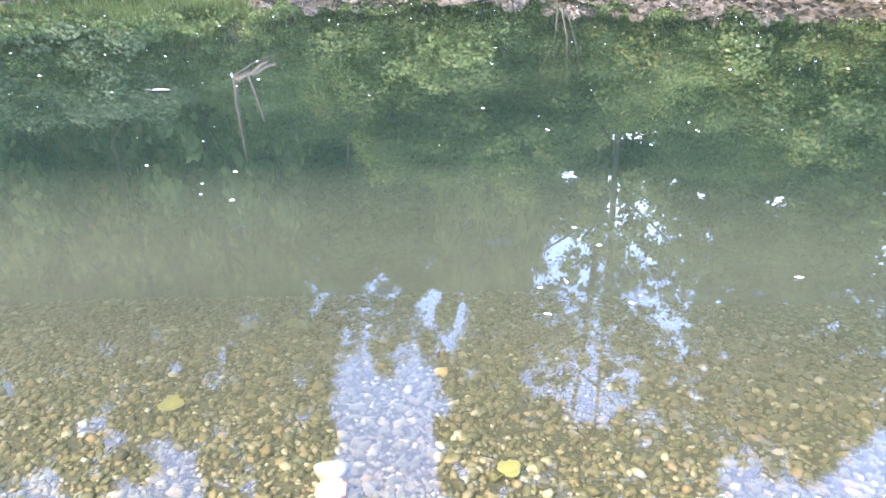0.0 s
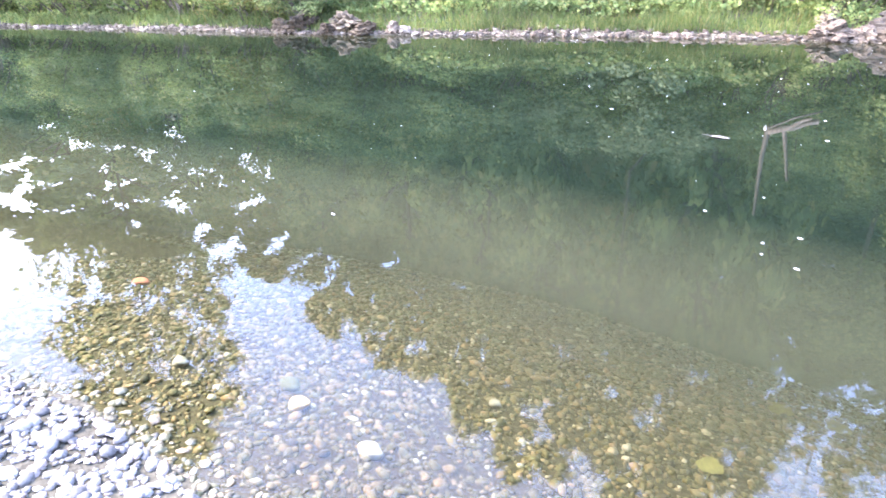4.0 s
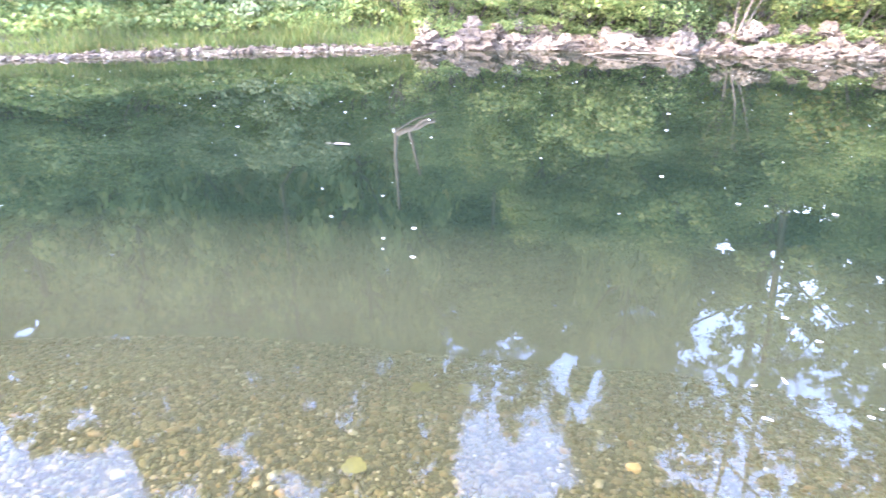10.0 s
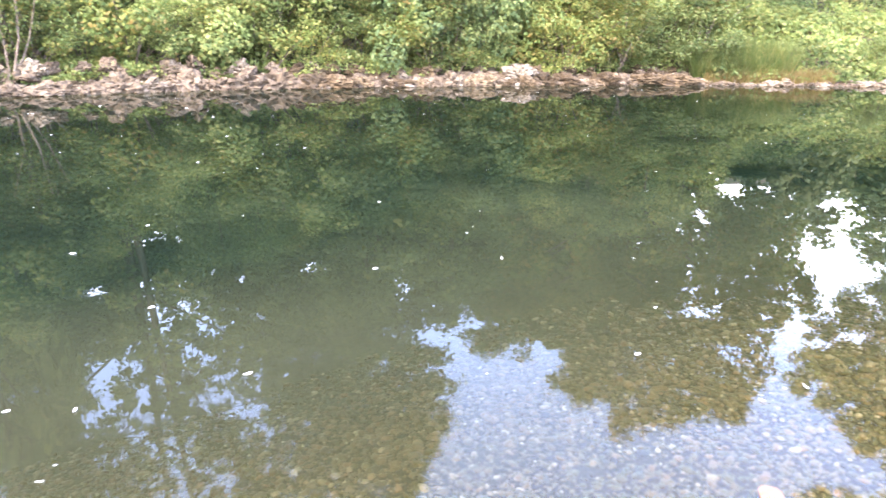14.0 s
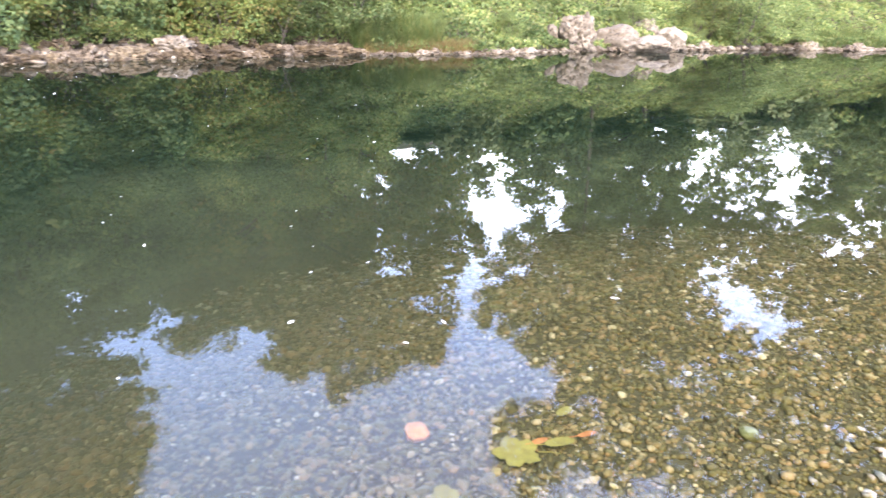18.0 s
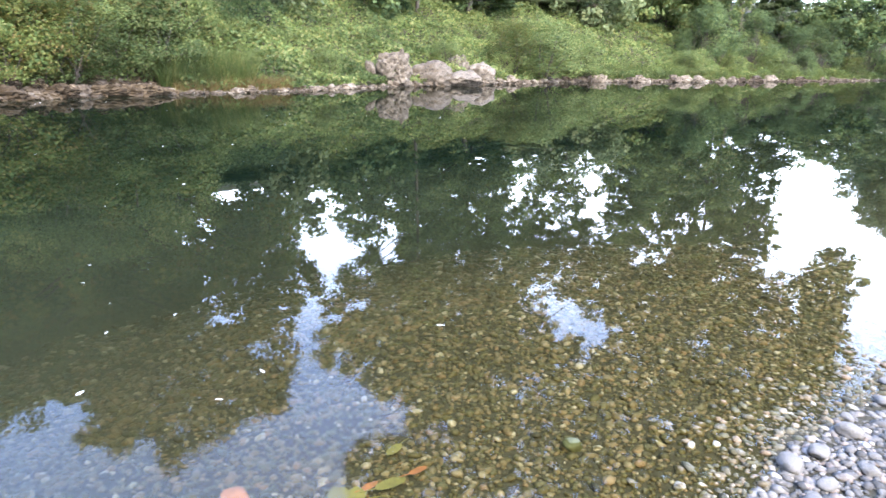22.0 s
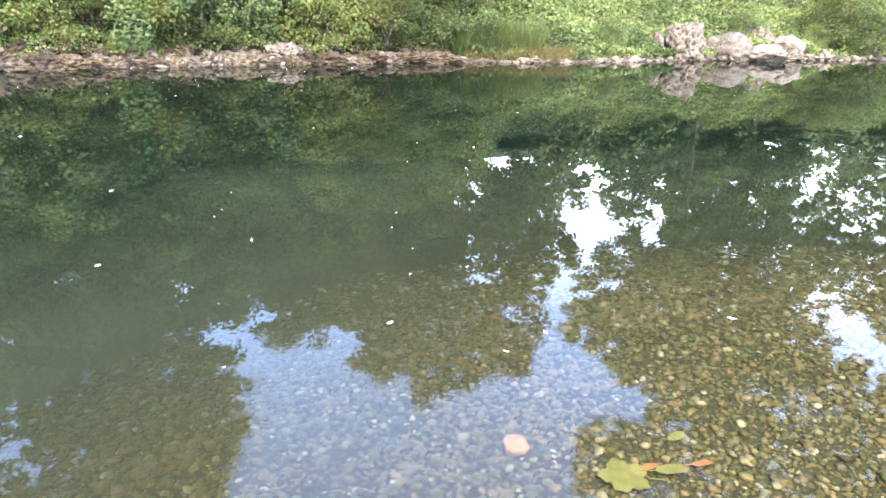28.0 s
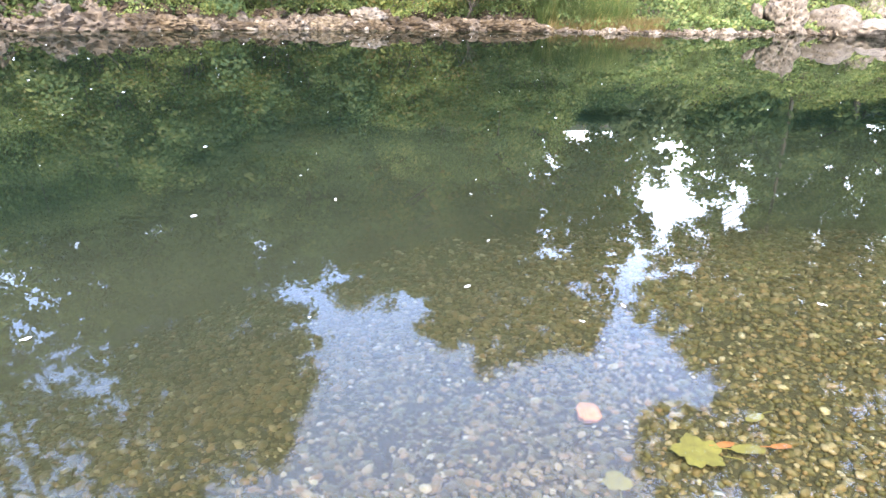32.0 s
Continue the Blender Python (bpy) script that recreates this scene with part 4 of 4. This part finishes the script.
dead_wood("dead_tree", "broken dead tree with a level log and two pale stems", [
    ("log", [(-8.6, 18.4, 2.3), (-8.1, 16.6, 2.25), (-7.75, 15.6, 2.12), (-7.45, 15.55, 1.98), (-7.2, 15.65, 1.93), (-6.98, 15.72, 1.8), (-6.75, 15.8, 1.74)], 0.1, 0.06),
    ("branch", [(-7.7, 15.5, 2.0), (-7.2, 15.5, 1.7), (-6.72, 15.8, 1.5)], 0.028, 0.022),
    ("branch", [(-7.3, 15.6, 1.95), (-7.0, 15.5, 1.72), (-6.8, 15.5, 1.64)], 0.05, 0.03),
    ("stem", [(-7.78, 15.6, 2.0), (-7.82, 15.6, 2.8), (-7.77, 15.65, 4.3)], 0.07, 0.035),
    ("stem", [(-7.42, 15.6, 1.95), (-7.3, 15.65, 2.5), (-7.15, 15.7, 3.25)], 0.055, 0.03)])
dead_wood("dead_sapling", "thin bare dead sapling in the undergrowth", [("trunk", [(-12.0, 18.6, 2.6), (-11.7, 16.8, 3.4), (-11.6, 15.6, 4.0), (-11.6, 15.6, 6.4)], 0.05, 0.035)], M_BARK)
dead_wood("dead_bush", "bundle of pale bare stems leaning from the rocks", [("stem", [(0.3, 18.2, 0.5), (0.5, 18.2, 1.2), (0.6, 18.3, 2.4)], 0.03, 0.015), ("stem", [(0.4, 18.3, 0.5), (0.7, 18.3, 1.2), (1.0, 18.4, 2.2)], 0.025, 0.012), ("stem", [(0.2, 18.2, 0.5), (0.2, 18.3, 1.3), (-0.2, 18.4, 2.4)], 0.025, 0.012)])
dead_wood("leaning_branch", "pale bare branch leaning out of the bushes", [("branch", [(10.2, 17.5, 1.3), (10.9, 17.4, 1.5), (11.6, 17.4, 2.2), (12.0, 17.4, 2.9)], 0.05, 0.025)])
dead_wood("young_tree", "grey tree trunk behind the stone facing", [("trunk", [(0.2, 19.0, 0.8), (0.2, 19.0, 2.0), (0.3, 19.1, 3.2)], 0.12, 0.08)], M_BARK)
vr = random.Random(6)
dead_wood("hanging_vine", "dry brown strands hanging beneath the bushes", [("strand", [(15.8 + 0.16 * i, 15.9, 3.3 + vr.uniform(-0.3, 0.3)), (15.8 + 0.15 * i + vr.uniform(-0.2, 0.2), 15.6, 2.3), (15.7 + 0.13 * i + vr.uniform(-0.3, 0.3), 15.4, 1.2 + vr.uniform(0, 0.7))], 0.012, 0.006) for i in range(8)])
dead_wood("sunken_branch", "thin pale branch arching out of the water by the rocks", [("branch", [(-3.6, 16.6, -0.1), (-2.6, 16.4, 0.07), (-1.4, 16.3, 0.1), (-0.2, 16.5, -0.08)], 0.025, 0.015)])
for k, (az, back, w, h, label) in enumerate(((-66.5, 0.2, 0.9, 0.4, "low dark weathered rock on the grassy bank"), (-65.0, 0.5, 1.0, 0.75, "dark brown rock standing on the low bank"), (-63.2, 0.15, 0.8, 0.35, "flat dark rock at the waterline"),
                                             (-61.8, 0.4, 1.1, 0.7, "broad dark rock overgrown with grass"), (-60.2, 0.15, 0.9, 0.45, "dark ledge rock at the water's edge"), (-58.0, 0.2, 0.5, 0.42, "pale grey rock beside the dark ones"), (-57.0, 0.15, 0.42, 0.3, "small pale grey rock at the waterline"))):
    x, y, z, _ = stand(az, back)
    rock((ROCKS if k > 4 else LEDGE)[k], x, y, max(z, 0) + h * 0.25, w / 2.1, w / 2.6, h / 2.2, k * 1.3, label, name="boulder")


# ---- gravel of the near shore ----
def pebble_shape():
    bm = bmesh.new()
    bmesh.ops.create_icosphere(bm, subdivisions=1, radius=1.0)
    v = np.array([p.co[:] for p in bm.verts])
    f = np.array([[q.index for q in p.verts] for p in bm.faces])
    bm.free()
    return v, f


PV, PF = pebble_shape()


def pebble_set(seed, n, x0, x1, w0, w1, low, high):
    """Places and sizes of pebbles between two distances from the near waterline (positive in the water)."""
    r = np.random.RandomState(seed)
    x, y = r.uniform(x0, x1, n), r.uniform(-4.0, 5.0, n)
    w = offset(x, y, NEAR_SHORE)
    keep = (w > w0) & (w + 0.6 * np.abs(r.normal(size=n)) * (w1 > 1) < w1)
    x, y = x[keep], y[keep]
    s = low * np.exp(r.exponential(0.38, len(x)))
    return x, y, np.minimum(s, high)


def pebbles(name, label, sets, material, seed):
    r = np.random.RandomState(seed)
    x, y, s = (np.concatenate(c) for c in zip(*sets))
    n = len(x)
    z = ground_height(x, y) + s * r.uniform(-0.05, 0.35, n)
    k = np.stack([s * r.uniform(0.85, 1.5, n), s * r.uniform(0.7, 1.05, n), s * r.uniform(0.4, 0.68, n)], 1)
    a = r.uniform(0, 6.283, n)
    v = np.repeat(PV[None], n, 0)
    v = v * (1 + 0.16 * np.sin(v[:, :, [1, 2, 0]] * r.uniform(1.5, 3, (n, 1, 3)) + r.uniform(0, 6, (n, 1, 3))))
    v = v * k[:, None, :]
    tip = r.normal(size=(n, 2)) * 0.13
    v[:, :, 2] += v[:, :, 0] * tip[:, None, 0] + v[:, :, 1] * tip[:, None, 1]
    c, q = np.cos(a)[:, None], np.sin(a)[:, None]
    vx, vy = v[:, :, 0] * c - v[:, :, 1] * q, v[:, :, 0] * q + v[:, :, 1] * c
    v = np.stack([vx + x[:, None], vy + y[:, None], v[:, :, 2] + z[:, None]], -1).reshape(-1, 3)
    f = (PF[None] + (np.arange(n) * len(PV))[:, None, None]).reshape(-1, 3)
    return tagged(mesh_object(name, v, f, material, True), label, "gravel", kind="stuff")


pebbles("river_gravel", "olive and brown algae-covered pebbles on the river bed", [pebble_set(51, 185000, -5.0, 7.0, -0.03, 3.3, 0.0078, 0.024), pebble_set(59, 60000, -1.2, 5.0, -0.03, 1.6, 0.006, 0.014), pebble_set(52, 75000, -6, 7.5, 2.1, 4.4, 0.0125, 0.03), pebble_set(55, 700, -5.5, 7.5, 0.05, 3.2, 0.018, 0.034)], M_PEBBLE, 53)
pebbles("shore_gravel", "dry pale grey pebbles on the gravel shore", [pebble_set(54, 125000, 2.4, 7.0, -2.0, 0.01, 0.0085, 0.026), pebble_set(56, 36000, -5.0, -1.2, -0.9, 0.0, 0.011, 0.035), pebble_set(66, 60000, -7.0, 8.0, -1.1, 0.0, 0.0105, 0.028), pebble_set(67, 18000, -7.0, 8.0, -3.8, -1.1, 0.018, 0.04), pebble_set(57, 220, 2.4, 7.5, -2.4, 0.02, 0.024, 0.042)], M_DRY, 58)


def waterline_shingle(seed, n, az0, az1, b0, b1, low, high):
    r = np.random.RandomState(seed)
    x, y, z = bank_points(r, n, az0, az1, b0, b1)
    return x, y, np.minimum(low * np.exp(r.exponential(0.45, n)), high)


pebbles("bank_shingle", "tan and grey stones along the far waterline", [waterline_shingle(61, 3400, -110, -24, -0.08, 0.5, 0.025, 0.09), waterline_shingle(62, 2600, -24, 52, -0.05, 1.0, 0.04, 0.12), waterline_shingle(68, 1100, 18, 52, -0.05, 0.9, 0.05, 0.15), waterline_shingle(63, 700, 50, 73, -0.1, 0.35, 0.04, 0.12), waterline_shingle(64, 2600, 73, 116, -0.1, 0.6, 0.06, 0.22)], M_SHINGLE, 65)


# ---- single things on the bed and the shore ----
def plain(name, colour, rough=0.7, grain=0.25, scale=30.0):
    m, nt, b = nodes_of(name)
    pos = nt.nodes.new("ShaderNodeNewGeometry").outputs["Position"]
    n, big = noise_node(nt, scale, 5, coord=pos), noise_node(nt, scale * 0.2, 3, coord=pos)
    d, l = tuple(c * (1 - grain) for c in colour), tuple(min(1.0, c * (1 + grain)) for c in colour)
    col = mix(nt, ramp(nt, n.outputs[0], [(0.3, d), (0.7, l)]), ramp(nt, big.outputs[0], [(0.35, (0.75, 0.75, 0.75)), (0.65, (1.1, 1.1, 1.1))]), 0.7, "MULTIPLY")
    nt.links.new(col, b.inputs["Base Color"])
    b.inputs["Roughness"].default_value = rough
    bump(nt, n.outputs[0], 0.3, 0.004, b)
    return m


M_YLEAF, M_OLEAF, M_TILE = plain("fallen_leaf", (0.135, 0.122, 0.030), 0.6), plain("orange_leaf", (0.26, 0.1, 0.035), 0.5), plain("brick_clay", (0.4, 0.18, 0.105), 0.8)
M_WHITE, M_TAN, M_RED = plain("white_stone", (0.19, 0.182, 0.163)), plain("tan_stone", (0.42, 0.28, 0.13)), plain("red_stone", (0.42, 0.14, 0.08))
M_MOSS = plain("mossy_stone", (0.055, 0.058, 0.02), 0.8)
M_CURL = plain("curled_leaf", (0.11, 0.09, 0.075), 0.7)
M_SLAB, M_FLUFF = plain("driftwood", (0.105, 0.082, 0.064), 0.9, 0.6, 14.0), plain("white_fluff", (0.6, 0.6, 0.57), 0.8)


def fallen_leaf(x, y, size, material, label, turn, lobes=5, z=None, name="fallen_leaf", narrow=1.0):
    """A lobed leaf with a midrib fold, curled a little, lying where it fell."""
    r = random.Random(int(x * 1000 + y * 77))
    v, rim = [(0, 0, 0.006)], 10 * lobes
    for i in range(rim):
        a = 2 * math.pi * i / rim
        k = 0.5 * (0.72 + 0.28 * abs(math.cos(a * lobes / 2)) + 0.05 * math.cos(a * lobes * 2.5)) if lobes > 1 else 0.5 * (0.85 + 0.15 * math.cos(2 * a))
        px, py = k * math.cos(a) * size, k * math.sin(a) * size * narrow
        v.append((px, py, 0.10 * abs(py) + r.uniform(0, 0.004)))
    f = [(0, 1 + i, 1 + (i + 1) % rim) for i in range(rim)]
    o = tagged(mesh_object(name, v, f, material, True), label, "leaf")
    stalk_v, stalk_f = tube([(-0.45 * size, 0, 0.004), (-0.7 * size, 0.02 * size, 0.006), (-0.9 * size, 0.08 * size, 0.004)], [0.0025, 0.002, 0.0015], 5)
    mesh_object("stalk", stalk_v, stalk_f, material, True, o)
    zz = float(ground_height(x, y)) + 0.024 if z is None else z
    o.matrix_world = Matrix.Translation((x, y, zz)) @ Matrix.Rotation(turn, 4, "Z")
    return o


fallen_leaf(2.95, 0.81, 0.18, M_YLEAF, "large yellow-green lobed leaf sunk on the gravel", 2.2)
fallen_leaf(3.09, 0.70, 0.13, M_YLEAF, "narrow yellow-green leaf sunk on the gravel", -0.7, 1, narrow=0.55)
fallen_leaf(3.06, 0.77, 0.08, M_OLEAF, "small orange leaf sunk between two green ones", -0.5, 1, narrow=0.55)
fallen_leaf(3.19, 0.63, 0.085, M_OLEAF, "small orange-red leaf on the river bed", -0.6, 1, narrow=0.5)
fallen_leaf(0.07, 1.54, 0.09, M_YLEAF, "yellow-green leaf lying flat on the pebbles", 1.0, 3)
fallen_leaf(-1.25, 2.88, 0.13, M_YLEAF, "pale yellow-green leaf on the deeper bed", 0.3, 3)
fallen_leaf(-1.49, 2.78, 0.13, M_YLEAF, "folded yellow-green leaf on the deeper bed", 1.3, 5)
fallen_leaf(-1.33, 1.75, 0.11, M_YLEAF, "yellow-green leaf among brown pebbles", 2.0, 3)
fallen_leaf(2.62, 0.92, 0.1, M_YLEAF, "small olive leaf on the river bed", 0.8, 3)
fallen_leaf(3.31, 0.77, 0.1, M_YLEAF, "small green leaf caught between pebbles", 2.9, 1, narrow=0.6)

STONES = [rock_data("stone", 120 + i, 3, 0.1, 0.0, M_WHITE) for i in range(4)]


def stone(x, y, sx, sy, sz, turn, material, label, i=0, sink=0.3):
    me = STONES[i].copy()
    me.materials[0] = material
    o = tagged(new("stone", me), label, "stone")
    o.matrix_world = Matrix.Translation((x, y, float(ground_height(x, y)) + sz * (1 - sink))) @ Matrix.Rotation(turn, 4, "Z") @ Matrix.Diagonal((sx, sy, sz, 1))
    return o


scrap_mesh = STONES[1].copy()
scrap_mesh.materials[0] = M_FLUFF
scrap = tagged(new("scrap", scrap_mesh), "small white scrap caught on the dead stem", "debris")
scrap.matrix_world = Matrix.Translation((-7.84, 15.55, 2.04)) @ Matrix.Diagonal((0.05, 0.04, 0.07, 1))


def brick_piece(x, y, sx, sy, sz, turn, label):
    """A broken, water-worn piece of brick."""
    bm = bmesh.new()
    bmesh.ops.create_cube(bm, size=1.0)
    bmesh.ops.bevel(bm, geom=bm.edges[:], offset=0.16, segments=3, affect="EDGES")
    for v in bm.verts:
        v.co *= 1 + 0.12 * noise.noise(v.co * 2.5 + Vector((x, y, 0)))
    me = bpy.data.meshes.new("brick_piece")
    bm.to_mesh(me)
    bm.free()
    for p in me.polygons:
        p.use_smooth = True
    me.materials.append(M_TILE)
    o = tagged(new("brick_piece", me), label, "brick")
    o.matrix_world = Matrix.Translation((x, y, float(ground_height(x, y)) + sz * 0.55)) @ Euler((0.1, -0.1, turn)).to_matrix().to_4x4() @ Matrix.Diagonal((sx, sy, sz, 1))


brick_piece(2.91, 1.23, 0.085, 0.085, 0.04, 0.9, "worn orange-pink brick piece on the river bed")
brick_piece(-0.5, 1.32, 0.1, 0.07, 0.04, 0.2, "pink brick fragment under the shallow water")
stone(-0.54, 1.42, 0.075, 0.042, 0.03, 0.3, M_WHITE, "long white stone on the river bed", 0)
stone(-2.5, 0.57, 0.055, 0.05, 0.025, 0.5, M_TAN, "tan three-cornered stone in the shallows", 1)
stone(-2.66, 0.62, 0.06, 0.045, 0.025, 0.1, M_MOSS, "mossy yellow-green stone in the shallows", 2)
stone(-4.34, 0.45, 0.06, 0.04, 0.025, 0.7, M_RED, "reddish stone under the water", 3)
stone(-3.1, 0.29, 0.05, 0.035, 0.028, 0.2, M_WHITE, "small white stone breaking the surface", 1)
stone(-2.06, 0.65, 0.06, 0.038, 0.03, 0.3, M_WHITE, "pale egg-shaped stone in the shallows", 2)
stone(-2.1, 1.31, 0.03, 0.025, 0.02, 0.4, M_WHITE, "small bright white pebble on the bed", 3)
stone(-0.29, 2.27, 0.04, 0.03, 0.02, 0.4, M_TAN, "pale yellowish pebble on the bed", 0)
stone(3.5, 0.1, 0.045, 0.04, 0.025, 0.4, M_MOSS, "mossy green stone at the shore", 0)
DRY = "pale grey cobble on the dry shore"
sr = random.Random(3)
for x, y, s in ((3.57, -0.68, 0.075), (3.7, -0.8, 0.06), (3.48, -0.78, 0.05), (3.9, -0.95, 0.07), (3.35, -0.72, 0.055), (3.6, -0.95, 0.05), (4.25, -1.18, 0.06), (4.45, -1.25, 0.05), (4.05, -0.98, 0.045), (5.2, -2.05, 0.12), (5.0, -2.25, 0.14), (4.9, -1.85, 0.09), (5.6, -2.5, 0.13), (3.3, -0.95, 0.06), (3.15, -0.8, 0.05)):
    s *= 0.75
    stone(x, y, s * sr.uniform(1, 1.3), s * 0.85, s * 0.6, sr.uniform(0, 6), M_DRY, DRY, sr.randrange(4))
DRIFT = [rock_data("driftwood", 140 + i, 4, 0.2, 0.35, M_SLAB) for i in range(3)]
for i, (x, y, sx, sy, sz, turn, label) in enumerate(((4.2, -1.6, 0.2, 0.09, 0.06, -0.4, "weathered brown driftwood lump on the cobbles"), (3.86, -1.47, 0.21, 0.08, 0.05, -0.5, "flat piece of bleached driftwood on the cobbles"),
                                                     (3.58, -1.25, 0.16, 0.11, 0.07, -0.8, "broken grey-brown driftwood block on the cobbles"), (4.6, -1.95, 0.15, 0.1, 0.08, 0.3, "pale driftwood stub beside the cobbles"))):
    o = tagged(new("driftwood", DRIFT[i % 3]), label, "driftwood")
    o.matrix_world = Matrix.Translation((x, y, float(ground_height(x, y)) + sz * 0.8)) @ Matrix.Rotation(turn, 4, "Z") @ Matrix.Diagonal((sx, sy, sz, 1))

# ---- afloat ----
for i, (x, y) in enumerate([(0.56, 2.52), (0.69, 2.98), (0.78, 5.23), (0.33, 3.15), (0.26, 2.67), (1.41, 2.92), (4.23, 3.20), (0.17, 2.36), (3.40, 3.66), (3.31, 1.56), (3.69, 2.51), (4.38, 0.92), (4.00, 2.34), (3.59, 1.53), (0.13, 5.23), (0.14, 2.59)]):
    fallen_leaf(x, y, 0.019 + 0.008 * (i % 3), M_FLUFF, "small pale leaf floating on the water", i * 1.3, 1, 0.004, "floating_leaf", 0.6)
fallen_leaf(-3.74, 5.87, 0.2, M_CURL, "large pale curled leaf floating on the river", 0.2, 3, 0.006, "floating_leaf", 0.45)
rng = np.random.RandomState(77)
fx, fy = rng.uniform(-14, 16, 1500), rng.uniform(1.5, 16, 1500)
near, far = offset(fx, fy, NEAR_SHORE), offset(fx, fy, FAR_BANK)
ok = (near > 2.2) & (far < -0.6) & (rng.uniform(size=1500) < 0.22 + 0.02 * fy)
fx, fy = fx[ok][:330], fy[ok][:330]
fs = np.minimum(0.011, 0.0036 * np.exp(rng.exponential(0.45, len(fx))))
ang = np.arange(6) * math.pi / 3
fv = np.stack([fx[:, None] + fs[:, None] * np.cos(ang) * 2.0, fy[:, None] + fs[:, None] * np.sin(ang), 0 * fs[:, None] + 0.003 + 0 * ang], -1).reshape(-1, 3)
fv = np.concatenate([fv, np.stack([fx, fy, 0.004 + fs * 0.5], 1)])
base, top = np.arange(len(fx)) * 6, len(fx) * 6 + np.arange(len(fx))
ff = np.stack([np.stack([base + k, base + (k + 1) % 6, top], 1) for k in range(6)], 1).reshape(-1, 3)
tagged(mesh_object("seed_fluff", fv, ff, M_FLUFF, True), "white seed fluff and specks drifting on the surface", "debris", kind="stuff")

# ---- pebbles nearest to the viewing place, one by one ----
PIECES = [rock_data("pebble", 160 + i, 2, 0.1, 0.0, M_PEBBLE) for i in range(8)]
rng = np.random.RandomState(9)
for i in range(300):
    x = rng.uniform(-0.9, 3.4)
    y = rng.uniform(0.75, 1.75) if x < 2.2 else rng.uniform(0.15, 1.2)
    s = min(0.02, 0.0095 * math.exp(rng.exponential(0.35)))
    o = new("pebble", PIECES[i % 8])
    o.parent = ground
    o.matrix_world = Matrix.Translation((x, y, float(ground_height(x, y)) + s * 0.45)) @ Euler((rng.normal() * 0.2, rng.normal() * 0.2, rng.uniform(0, 6))).to_matrix().to_4x4() @ Matrix.Diagonal((s * 1.3, s, s * 0.6, 1))
